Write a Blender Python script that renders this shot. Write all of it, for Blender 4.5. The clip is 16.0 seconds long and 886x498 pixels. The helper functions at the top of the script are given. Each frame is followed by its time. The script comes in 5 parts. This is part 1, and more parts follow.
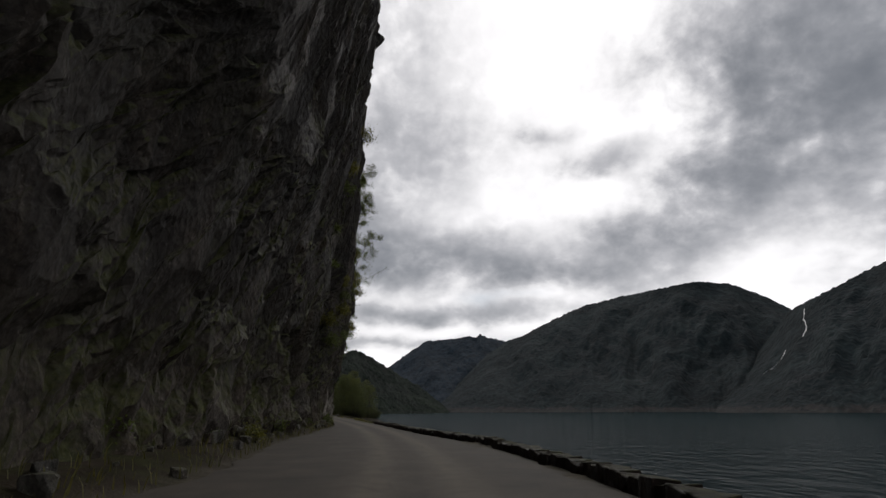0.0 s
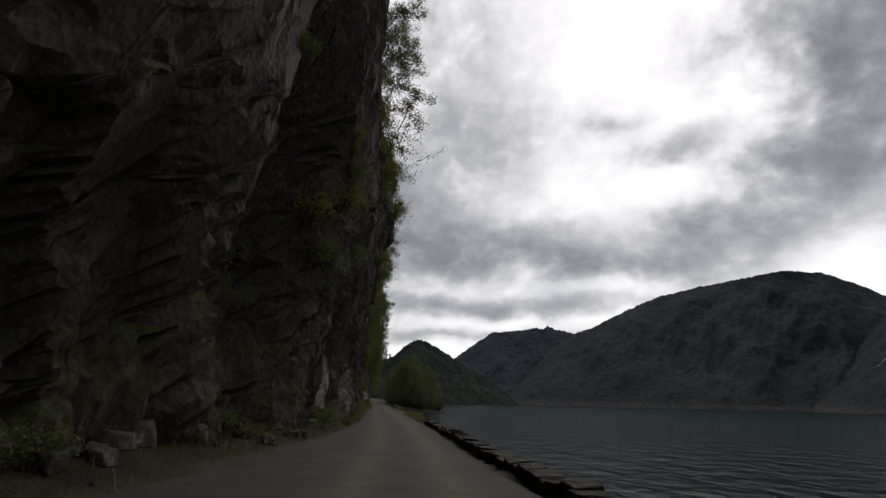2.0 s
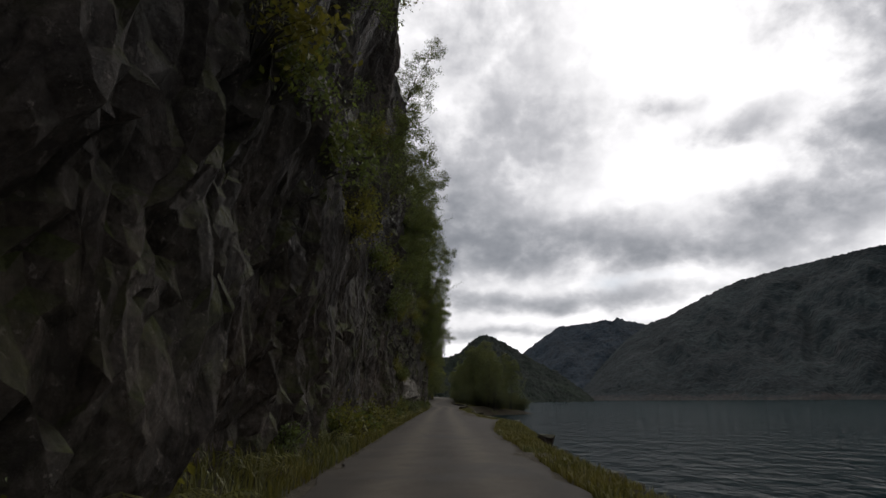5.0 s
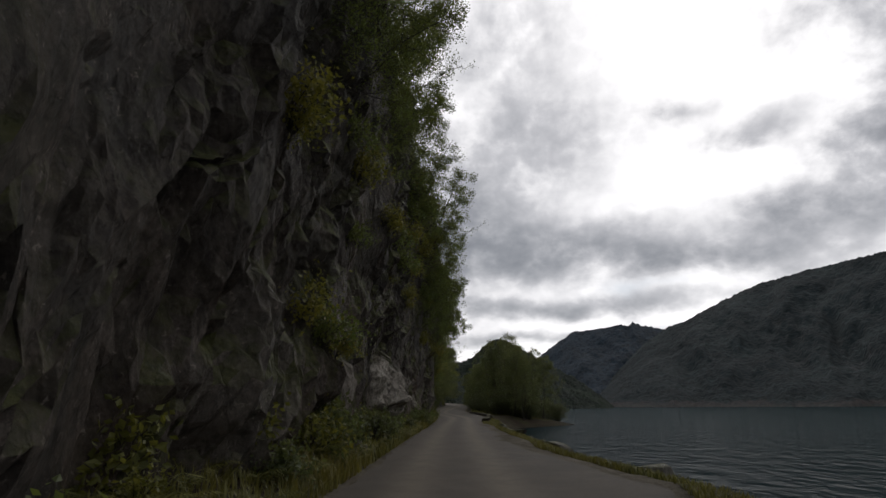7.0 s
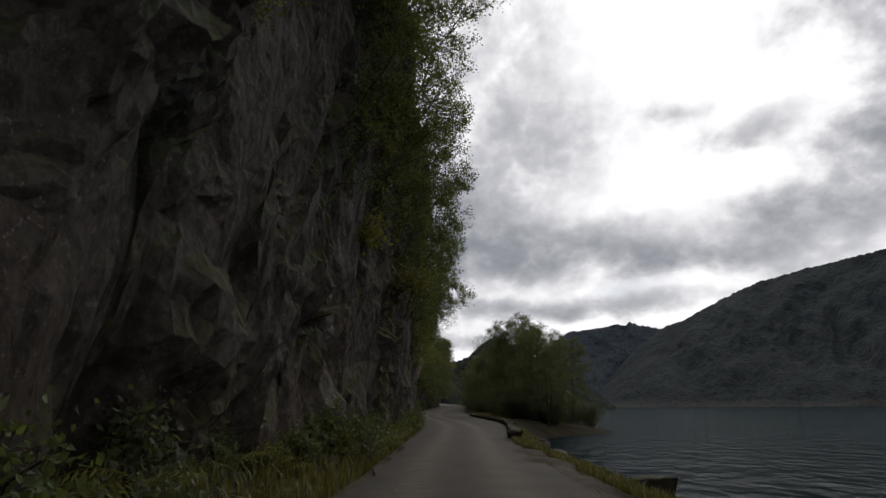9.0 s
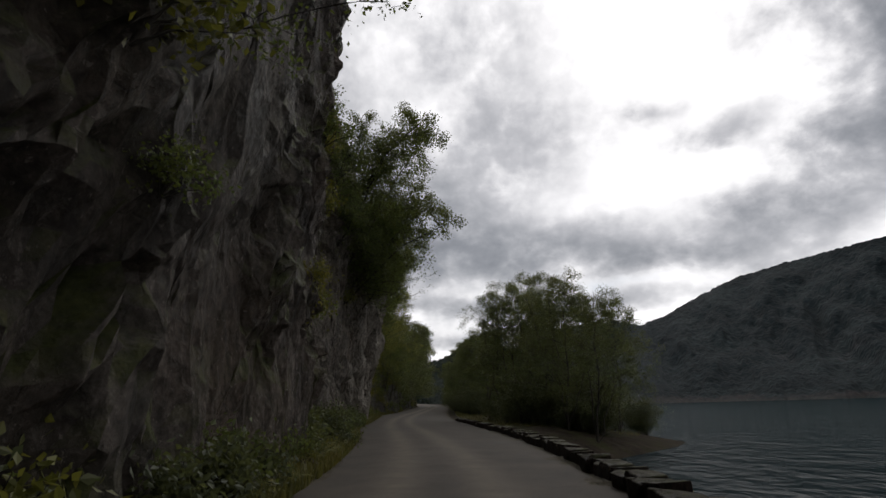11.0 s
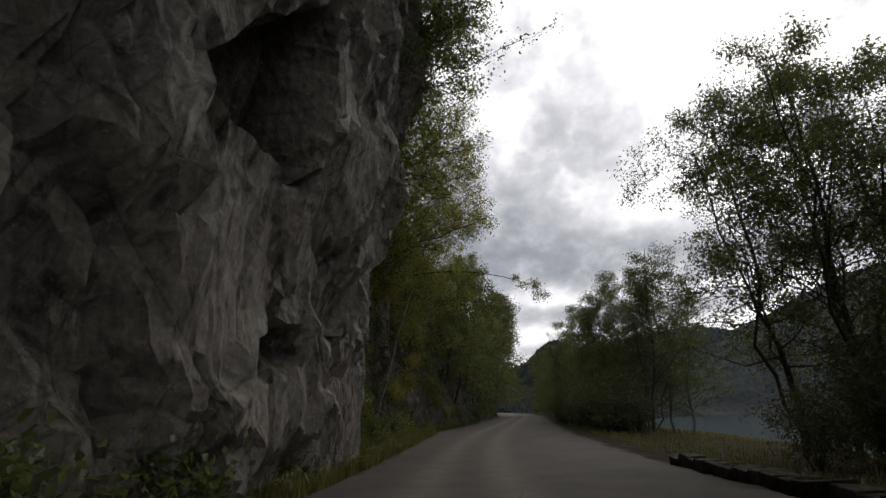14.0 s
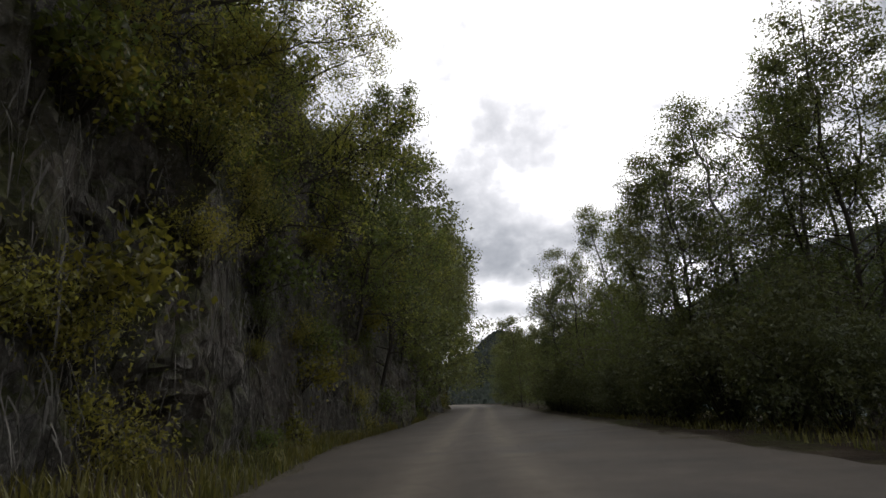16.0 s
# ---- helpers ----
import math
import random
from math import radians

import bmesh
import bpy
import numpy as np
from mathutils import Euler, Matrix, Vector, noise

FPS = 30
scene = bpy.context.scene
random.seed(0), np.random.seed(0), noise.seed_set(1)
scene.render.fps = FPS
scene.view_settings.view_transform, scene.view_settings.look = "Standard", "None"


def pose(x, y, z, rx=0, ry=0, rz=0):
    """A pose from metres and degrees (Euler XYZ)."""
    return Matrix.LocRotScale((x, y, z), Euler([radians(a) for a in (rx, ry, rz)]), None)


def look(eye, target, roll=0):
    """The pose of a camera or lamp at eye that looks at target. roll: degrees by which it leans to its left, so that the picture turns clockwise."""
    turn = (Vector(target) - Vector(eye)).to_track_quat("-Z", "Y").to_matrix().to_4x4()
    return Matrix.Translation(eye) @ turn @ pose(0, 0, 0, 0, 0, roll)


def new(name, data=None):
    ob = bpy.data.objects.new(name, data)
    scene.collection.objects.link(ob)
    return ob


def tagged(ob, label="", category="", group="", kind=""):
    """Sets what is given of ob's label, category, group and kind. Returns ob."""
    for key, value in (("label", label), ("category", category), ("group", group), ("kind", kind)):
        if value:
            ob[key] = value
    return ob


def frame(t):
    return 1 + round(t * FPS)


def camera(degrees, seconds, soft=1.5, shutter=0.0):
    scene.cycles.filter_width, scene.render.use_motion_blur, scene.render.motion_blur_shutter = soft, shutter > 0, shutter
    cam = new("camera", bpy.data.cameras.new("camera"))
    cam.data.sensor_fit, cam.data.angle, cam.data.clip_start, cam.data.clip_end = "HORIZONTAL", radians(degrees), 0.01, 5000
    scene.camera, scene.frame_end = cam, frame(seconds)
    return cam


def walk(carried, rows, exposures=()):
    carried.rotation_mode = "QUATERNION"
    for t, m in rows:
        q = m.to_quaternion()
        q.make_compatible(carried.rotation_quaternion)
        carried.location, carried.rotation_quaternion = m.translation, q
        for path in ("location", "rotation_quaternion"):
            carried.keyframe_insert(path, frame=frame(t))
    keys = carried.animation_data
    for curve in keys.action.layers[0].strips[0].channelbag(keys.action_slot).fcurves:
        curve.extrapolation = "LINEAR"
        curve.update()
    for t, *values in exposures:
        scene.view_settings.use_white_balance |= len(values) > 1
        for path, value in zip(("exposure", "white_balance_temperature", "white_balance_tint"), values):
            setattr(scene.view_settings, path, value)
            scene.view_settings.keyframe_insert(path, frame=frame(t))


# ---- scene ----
from mathutils.bvhtree import BVHTree

cam = camera(76.16, 16.0)
PATH = [
    (0.0, 0.000, 0.000, 1.303, 105.96, 0.17, -3.25),
    (0.5, 0.187, 6.630, 1.335, 105.68, -0.14, -2.59),
    (1.0, 0.198, 13.261, 1.367, 105.37, -0.33, -0.61),
    (1.5, -0.077, 19.884, 1.383, 105.25, -0.62, 1.39),
    (2.0, -0.580, 26.490, 1.377, 105.11, -1.13, 3.21),
    (2.5, -1.337, 33.063, 1.341, 105.20, -1.09, 5.04),
    (3.0, -2.146, 39.628, 1.285, 104.96, -0.50, 6.89),
    (3.5, -3.093, 46.169, 1.226, 104.76, -0.06, 8.40),
    (4.0, -4.073, 52.699, 1.202, 104.68, 0.18, 9.32),
    (4.5, -5.148, 59.207, 1.217, 104.79, 0.24, 9.56),
    (5.0, -6.264, 65.703, 1.248, 104.90, 0.29, 9.83),
    (5.5, -7.413, 72.185, 1.282, 105.03, 0.33, 10.14),
    (6.0, -8.593, 78.654, 1.311, 105.15, 0.37, 10.50),
    (6.5, -9.786, 85.110, 1.326, 105.28, 0.39, 10.90),
    (7.0, -10.870, 91.576, 1.319, 105.51, 0.25, 11.06),
    (7.5, -11.939, 98.027, 1.290, 105.71, 0.33, 11.08),
    (8.0, -13.122, 104.440, 1.250, 105.73, 0.35, 11.08),
    (8.5, -14.264, 110.847, 1.244, 105.55, 1.02, 11.08),
    (9.0, -15.431, 117.241, 1.242, 105.61, 0.43, 10.61),
    (9.5, -16.512, 123.645, 1.254, 105.61, 0.66, 9.83),
    (10.0, -17.519, 130.055, 1.272, 105.60, 0.91, 9.22),
    (10.5, -18.475, 136.468, 1.290, 105.60, 1.19, 8.89),
    (11.0, -19.409, 142.879, 1.306, 105.60, 1.48, 8.81),
    (11.5, -20.363, 149.283, 1.317, 105.60, 1.78, 8.92),
    (12.0, -21.441, 155.664, 1.323, 105.81, 2.19, 9.30),
    (12.5, -22.809, 161.980, 1.320, 106.17, 2.50, 11.21),
    (13.0, -24.439, 168.214, 1.306, 106.33, 2.54, 13.41),
    (13.5, -26.156, 174.399, 1.285, 106.53, 1.53, 15.28),
    (14.0, -27.903, 180.534, 1.282, 106.70, 1.23, 16.13),
    (14.5, -29.594, 186.634, 1.262, 106.63, 0.96, 15.22),
    (15.0, -31.077, 192.759, 1.241, 106.50, 1.59, 13.70),
    (15.5, -32.413, 198.911, 1.222, 106.16, 2.59, 12.20),
    (16.0, -33.627, 205.080, 1.204, 106.02, 3.80, 10.71),
]
walk(cam, [(t, pose(*p)) for t, *p in PATH], ((0.0, -0.15), (2.5, -0.2), (4.0, -0.08), (6.5, 0.0), (12.5, 0.0), (13.5, 0.15), (14.5, 0.46), (16.0, 0.64)))

# ---- world, sun ----
def deg_dir(az, el):
    """Unit way for a bearing clockwise from +y and a height above the horizon, in degrees."""
    a, e = radians(az), radians(el)
    return (math.sin(a) * math.cos(e), math.cos(a) * math.cos(e), math.sin(e))


SUN_AZ, SUN_EL = 16.0, 40.0
world = bpy.data.worlds.new("overcast_sky")
scene.world = world
world.use_nodes = True
wn, wl = world.node_tree.nodes, world.node_tree.links
wn.clear()


def wmath(op, a, b=None, c=None, clamp=False):
    n = wn.new("ShaderNodeMath")
    n.operation, n.use_clamp = op, clamp
    for i, v in enumerate((a, b, c)):
        if v is None:
            continue
        if isinstance(v, (int, float)):
            n.inputs[i].default_value = v
        else:
            wl.new(v, n.inputs[i])
    return n.outputs[0]


def wnoise(vec, scale, detail, rough, dist=0.0):
    n = wn.new("ShaderNodeTexNoise")
    n.inputs["Scale"].default_value, n.inputs["Detail"].default_value = scale, detail
    n.inputs["Roughness"].default_value, n.inputs["Distortion"].default_value = rough, dist
    wl.new(vec, n.inputs["Vector"])
    return n.outputs["Fac"]


wcoord = wn.new("ShaderNodeTexCoord")
wsep = wn.new("ShaderNodeSeparateXYZ")
wl.new(wcoord.outputs["Generated"], wsep.inputs[0])
AZ = wmath("MULTIPLY", wmath("ARCTAN2", wsep.outputs[0], wsep.outputs[1]), 57.2958)
EL = wmath("MULTIPLY", wmath("ARCSINE", wsep.outputs[2]), 57.2958)
wcomb = wn.new("ShaderNodeCombineXYZ")
wl.new(wmath("MULTIPLY", AZ, 0.085), wcomb.inputs[0])
wl.new(wmath("MULTIPLY", wmath("POWER", wmath("MAXIMUM", EL, 0.0), 0.8), 0.25), wcomb.inputs[1])
cloud_big = wnoise(wcomb.outputs[0], 1.0, 5, 0.52, 0.1)
cloud_fine = wnoise(wcomb.outputs[0], 1.9, 8, 0.56, 0.12)
cloud_puff = wnoise(wcomb.outputs[0], 5.0, 6, 0.52, 0.15)
# bearings and heights are bent by the noise, so that the banks get ragged edges
AZW = wmath("ADD", AZ, wmath("MULTIPLY", wmath("SUBTRACT", cloud_fine, 0.5), 12.0))
ELW = wmath("ADD", EL, wmath("MULTIPLY", wmath("SUBTRACT", cloud_big, 0.5), 6.0))


def bank(az, el, wide, high, amount):
    """A soft cloud bank round a bearing and height; amount is its weight."""
    dx = wmath("MULTIPLY", wmath("SUBTRACT", AZW, az), 1.0 / wide)
    dy = wmath("MULTIPLY", wmath("SUBTRACT", ELW, el), 1.0 / high)
    r2 = wmath("ADD", wmath("MULTIPLY", dx, dx), wmath("MULTIPLY", dy, dy))
    return wmath("MULTIPLY", wmath("EXPONENT", wmath("MULTIPLY", r2, -1.0)), amount)


BANKS = [
    (37, 31, 9, 6, 0.9), (39, 24, 7, 5, 0.7), (32, 20, 6, 2.5, 0.75), (27, 16.3, 7, 2.2, 0.85), (21, 24, 4, 1.3, 0.5),
    (14.5, 27, 3, 0.8, 0.35), (1, 15, 14, 2.6, 0.9), (16, 13, 10, 1.8, 0.85), (1, 26, 9, 5, 0.45), (-3, 36, 9, 6, 0.35),
    (1, 9.3, 16, 0.9, 0.75), (-3, 6.4, 14, 0.7, 0.55), (10, 8.3, 4, 0.7, 0.4), (-9, 18, 8, 6, 0.85), (47, 24, 8, 12, 0.6), (-30, 20, 14, 30, 0.8), (80, 30, 26, 40, 0.85),
]
dark = None
for b in BANKS:
    one = bank(*b)
    dark = one if dark is None else wmath("ADD", dark, one)
# behind and overhead the cover is thick and even
behind = wmath("MULTIPLY", wmath("SUBTRACT", 0.35, wsep.outputs[1], clamp=True), 1.3, clamp=True)
overhead = wmath("MULTIPLY", wmath("SUBTRACT", EL, 46.0, clamp=False), 0.03, clamp=True)
dark = wmath("ADD", dark, wmath("MAXIMUM", wmath("MULTIPLY", behind, 0.55), wmath("MULTIPLY", overhead, 0.7)))
texture = wmath("MULTIPLY_ADD", wmath("ADD", wmath("SUBTRACT", cloud_fine, 0.5), wmath("MULTIPLY", wmath("SUBTRACT", cloud_puff, 0.5), 0.5)), 2.2, wmath("MULTIPLY", wmath("SUBTRACT", cloud_big, 0.5), 1.2))
shaped = wmath("ADD", dark, wmath("MULTIPLY", texture, wmath("ADD", wmath("MULTIPLY", wmath("MINIMUM", dark, 1.0), 0.95), 0.10)))
cover = wmath("SUBTRACT", 1.0, wmath("EXPONENT", wmath("MULTIPLY", wmath("MAXIMUM", shaped, 0.0), -1.25)))
ramp = wn.new("ShaderNodeValToRGB")
wl.new(cover, ramp.inputs[0])
els = ramp.color_ramp.elements
els[0].position, els[0].color = 0.0, (1.25, 1.23, 1.25, 1)
els[1].position, els[1].color = 1.0, (0.13, 0.145, 0.17, 1)
for p, c in ((0.22, (0.92, 0.91, 0.93, 1)), (0.45, (0.58, 0.58, 0.61, 1)), (0.72, (0.33, 0.34, 0.37, 1))):
    e = els.new(p)
    e.color = c
nishita = wn.new("ShaderNodeTexSky")
nishita.sky_type, nishita.sun_disc = "NISHITA", False
nishita.sun_elevation, nishita.sun_rotation = radians(SUN_EL), radians(SUN_AZ)
bg_sky, bg_cloud = wn.new("ShaderNodeBackground"), wn.new("ShaderNodeBackground")
wl.new(nishita.outputs[0], bg_sky.inputs[0])
bg_sky.inputs[1].default_value = 0.07
wl.new(ramp.outputs[0], bg_cloud.inputs[0])
bg_cloud.inputs[1].default_value = 1.0
blue_gap = bank(8.3, 10.6, 3.0, 0.6, 0.9)
wmix = wn.new("ShaderNodeMixShader")
wl.new(wmath("SUBTRACT", 0.96, wmath("MULTIPLY", blue_gap, 0.5), clamp=True), wmix.inputs[0])
wl.new(bg_sky.outputs[0], wmix.inputs[1])
wl.new(bg_cloud.outputs[0], wmix.inputs[2])
wout = wn.new("ShaderNodeOutputWorld")
wl.new(wmix.outputs[0], wout.inputs[0])

sun = new("sun", bpy.data.lights.new("sun", "SUN"))
sun.data.energy, sun.data.angle, sun.data.color = 0.5, radians(25), (1.0, 0.97, 0.92)
sun.matrix_world = look((0, 0, 60), Vector((0, 0, 60)) - Vector(deg_dir(SUN_AZ, SUN_EL)) * 10)
scene.view_settings.exposure = 0.0


# ---- materials ----
class Mat:
    """A small builder for node materials on world-size coordinates."""

    def __init__(self, name, rough=0.8, spec=0.3):
        self.m = bpy.data.materials.new(name)
        self.m.use_nodes = True
        self.n, self.l = self.m.node_tree.nodes, self.m.node_tree.links
        self.b = self.n["Principled BSDF"]
        self.b.inputs["Roughness"].default_value = rough
        self.b.inputs["Specular IOR Level"].default_value = spec
        self.co = self.n.new("ShaderNodeTexCoord").outputs["Object"]

    def put(self, sock, v):
        if isinstance(v, (int, float)):
            sock.default_value = v
        elif isinstance(v, tuple):
            sock.default_value = (*v, 1) if len(v) == 3 and sock.type == "RGBA" else v
        else:
            self.l.new(v, sock)

    def scaled(self, x, y, z, rot=(0, 0, 0)):
        n = self.n.new("ShaderNodeMapping")
        n.inputs["Scale"].default_value = (x, y, z)
        n.inputs["Rotation"].default_value = rot
        self.l.new(self.co, n.inputs[0])
        return n.outputs[0]

    def noise(self, scale, detail=5, rough=0.6, vec=None, dist=0.0):
        n = self.n.new("ShaderNodeTexNoise")
        n.inputs["Scale"].default_value, n.inputs["Detail"].default_value = scale, detail
        n.inputs["Roughness"].default_value, n.inputs["Distortion"].default_value = rough, dist
        self.l.new(vec or self.co, n.inputs["Vector"])
        return n.outputs["Fac"]

    def voronoi(self, scale, vec=None, feature="F1", out="Distance"):
        n = self.n.new("ShaderNodeTexVoronoi")
        n.feature = feature
        n.inputs["Scale"].default_value = scale
        self.l.new(vec or self.co, n.inputs["Vector"])
        return n.outputs[out]

    def ramp(self, fac, *stops):
        n = self.n.new("ShaderNodeValToRGB")
        self.l.new(fac, n.inputs[0])
        e = n.color_ramp.elements
        while len(e) < len(stops):
            e.new(0.5)
        for k, (p, c) in zip(e, stops):
            k.position, k.color = p, (*c, 1) if isinstance(c, tuple) else (c, c, c, 1)
        return n.outputs[0]

    def mix(self, fac, a, b, mode="MIX"):
        n = self.n.new("ShaderNodeMix")
        n.data_type, n.blend_type = "RGBA", mode
        self.put(n.inputs[0], fac)
        self.put(n.inputs[6], a)
        self.put(n.inputs[7], b)
        return n.outputs[2]

    def math(self, op, a, b=0.0, clamp=False):
        n = self.n.new("ShaderNodeMath")
        n.operation, n.use_clamp = op, clamp
        self.put(n.inputs[0], a)
        self.put(n.inputs[1], b)
        return n.outputs[0]

    def bump(self, height, strength=0.5, distance=0.05, after=None):
        n = self.n.new("ShaderNodeBump")
        n.inputs["Strength"].default_value, n.inputs["Distance"].default_value = strength, distance
        self.l.new(height, n.inputs["Height"])
        if after is not None:
            self.l.new(after, n.inputs["Normal"])
        self.l.new(n.outputs[0], self.b.inputs["Normal"])
        return n.outputs[0]

    def attr(self, name):
        n = self.n.new("ShaderNodeAttribute")
        n.attribute_name = name
        return n.outputs["Fac"]

    def normal_z(self):
        g = self.n.new("ShaderNodeNewGeometry")
        s = self.n.new("ShaderNodeSeparateXYZ")
        self.l.new(g.outputs["Normal"], s.inputs[0])
        return s.outputs[2]

    def rand(self, island=True):
        if island:
            return self.n.new("ShaderNodeNewGeometry").outputs["Random Per Island"]
        return self.n.new("ShaderNodeObjectInfo").outputs["Random"]

    def colour(self, v):
        self.put(self.b.inputs["Base Color"], v)
        return self

    def rough(self, v):
        self.put(self.b.inputs["Roughness"], v)
        return self


def rock_material(name, light, moss):
    m = Mat(name, 0.75, 0.14)
    patch = m.noise(0.9, 9, 0.66, m.scaled(1, 1, 0.75), 0.7)
    blotch = m.noise(0.28, 6, 0.6)
    grain = m.noise(7, 9, 0.75)
    base = m.ramp(patch, (0.34, tuple(0.28 * c for c in light)), (0.45, tuple(0.60 * c for c in light)), (0.55, light), (0.66, tuple(1.7 * c for c in light)))
    base = m.mix(m.ramp(blotch, (0.38, 0.0), (0.62, 0.8)), base, tuple(c * k for c, k in zip(light, (0.68, 0.56, 0.45))))
    base = m.mix(0.75, base, m.ramp(grain, (0.34, 0.18), (0.5, 0.75), (0.68, 1.5)), "MULTIPLY")
    lichen = m.ramp(m.noise(2.6, 8, 0.75, None, 0.5), (0.60, 0.0), (0.65, 0.7))
    base = m.mix(lichen, base, tuple(1.9 * c for c in light))
    base = m.mix(m.ramp(m.noise(8.5, 5, 0.7, None, 0.3), (0.62, 0.0), (0.66, 0.75)), base, tuple(2.3 * c for c in light))
    seep = m.ramp(m.noise(1.0, 5, 0.6, m.scaled(0.3, 0.3, 0.09), 0.4), (0.55, 0.0), (0.66, 0.75))
    base = m.mix(seep, base, (0.022, 0.021, 0.019))
    # Pale broken stone; the same colour also lifts a stretch that lacks light.
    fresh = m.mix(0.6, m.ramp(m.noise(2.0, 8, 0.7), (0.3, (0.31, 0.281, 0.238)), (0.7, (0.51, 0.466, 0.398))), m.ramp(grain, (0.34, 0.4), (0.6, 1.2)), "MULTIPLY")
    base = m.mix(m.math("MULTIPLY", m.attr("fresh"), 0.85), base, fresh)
    bent = m.n.new("ShaderNodeVectorMath")
    bent.operation = "ADD"
    bn = m.n.new("ShaderNodeTexNoise")
    bn.inputs["Scale"].default_value, bn.inputs["Detail"].default_value = 1.4, 5
    m.l.new(m.co, bn.inputs["Vector"])
    m.l.new(m.scaled(1, 1, 0.7, (0.5, 0.3, 0.3)), bent.inputs[0])
    sc = m.n.new("ShaderNodeVectorMath")
    sc.operation = "SCALE"
    sc.inputs["Scale"].default_value = 0.10
    m.l.new(bn.outputs["Color"], sc.inputs[0])
    m.l.new(sc.outputs[0], bent.inputs[1])
    wide_joint = m.voronoi(0.55, bent.outputs[0], "DISTANCE_TO_EDGE")
    fine_joint = m.voronoi(1.7, bent.outputs[0], "DISTANCE_TO_EDGE")
    joints = m.math("MAXIMUM", m.ramp(wide_joint, (0.0, 0.35), (0.010, 0.0)), m.math("MULTIPLY", m.ramp(fine_joint, (0.0, 0.45), (0.018, 0.0)), m.ramp(m.noise(0.6, 4, 0.6), (0.52, 0.0), (0.60, 1.0))))
    base = m.mix(joints, base, (0.010, 0.009, 0.008))
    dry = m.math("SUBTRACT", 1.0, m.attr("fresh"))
    # Damp stain that also paints the overhangs' and the cave's shade into the colour.
    wet = m.math("MULTIPLY", m.math("MULTIPLY", m.attr("wet"), dry), m.ramp(m.noise(0.45, 6, 0.65, m.scaled(1, 1, 0.35), 0.5), (0.28, 0.25), (0.50, 1.0)))
    base = m.mix(m.math("MULTIPLY", wet, 0.8), base, m.mix(0.8, (0.040, 0.036, 0.032), m.ramp(grain, (0.34, 0.3), (0.68, 1.3)), "MULTIPLY"))
    fleck = m.ramp(m.noise(11, 6, 0.75, m.scaled(1, 1, 0.7), 0.4), (0.60, 0.0), (0.66, 0.55))
    base = m.mix(m.math("MULTIPLY", fleck, m.ramp(m.noise(0.5, 4, 0.6), (0.42, 0.1), (0.6, 1.0))), base, tuple(2.2 * c for c in light))
    base = m.mix(m.ramp(m.noise(2.1, 7, 0.72, m.scaled(1, 1, 0.5), 0.6), (0.36, 0.75), (0.47, 0.0)), base, tuple(0.16 * c for c in light))
    green = m.math("MULTIPLY", m.ramp(m.normal_z(), (0.1, 0.0), (0.5, 1.0)), m.ramp(m.noise(0.8, 6, 0.7), (0.40, 0.0), (0.56, 1.0)))
    green = m.math("ADD", green, m.math("MULTIPLY", m.ramp(m.noise(0.22, 8, 0.75), (0.50, 0.0), (0.60, 1.0)), moss), True)
    green = m.math("MULTIPLY", green, dry)
    base = m.mix(green, base, m.ramp(m.noise(5, 6, 0.75), (0.3, (0.020, 0.024, 0.009)), (0.55, (0.070, 0.074, 0.024)), (0.75, (0.12, 0.115, 0.035))))
    m.colour(base)
    m.rough(m.ramp(patch, (0.3, 0.55), (0.7, 0.9)))
    b1 = m.bump(m.noise(3.2, 10, 0.72, m.scaled(1, 1, 0.6), 0.3), 0.75, 0.10)
    b2 = m.bump(m.voronoi(5.5, m.scaled(1, 1, 0.6), "F1"), 0.7, 0.09, b1)
    b2 = m.bump(m.math("SUBTRACT", 1.0, joints), 0.5, 0.03, b2)
    m.bump(m.noise(14, 9, 0.78), 0.9, 0.06, b2)
    return m.m


M_ROCK = rock_material("cliff_rock", (0.162, 0.137, 0.117), 0.10)
M_STONE = rock_material("pale_stone", (0.27, 0.26, 0.235), 0.1)
M_MOSSROCK = rock_material("mossy_rock", (0.165, 0.158, 0.145), 0.6)

M_WALLSTONE = rock_material("dark_wall_stone", (0.055, 0.040, 0.032), 0.1)

m = Mat("worn_asphalt", 0.85, 0.3)
track = m.attr("track")
grit = m.voronoi(90, None, "F1", "Color")
base = m.ramp(m.noise(0.6, 6, 0.65), (0.3, (0.041, 0.033, 0.025)), (0.7, (0.080, 0.065, 0.048)))
base = m.mix(track, base, m.ramp(m.noise(1.4, 6, 0.7), (0.3, (0.090, 0.073, 0.054)), (0.7, (0.152, 0.125, 0.092))))
base = m.mix(0.45, base, m.ramp(grit, (0.0, 0.45), (1.0, 1.0)), "MULTIPLY")
crackline = m.ramp(m.voronoi(0.55, m.scaled(1.4, 0.6, 1), "DISTANCE_TO_EDGE"), (0.0, 0.55), (0.022, 0.0))
base = m.mix(m.math("MULTIPLY", crackline, m.ramp(m.noise(0.35, 4, 0.6), (0.5, 0.0), (0.6, 1.0))), base, (0.03, 0.028, 0.025))
base = m.mix(m.ramp(m.noise(0.16, 5, 0.6), (0.60, 0.0), (0.66, 0.55)), base, (0.055, 0.052, 0.048))
m.colour(base)
b1 = m.bump(m.noise(1.8, 6, 0.6), 0.4, 0.05)
m.bump(m.noise(120, 4, 0.7), 0.5, 0.012, b1)
M_ROAD = m.m

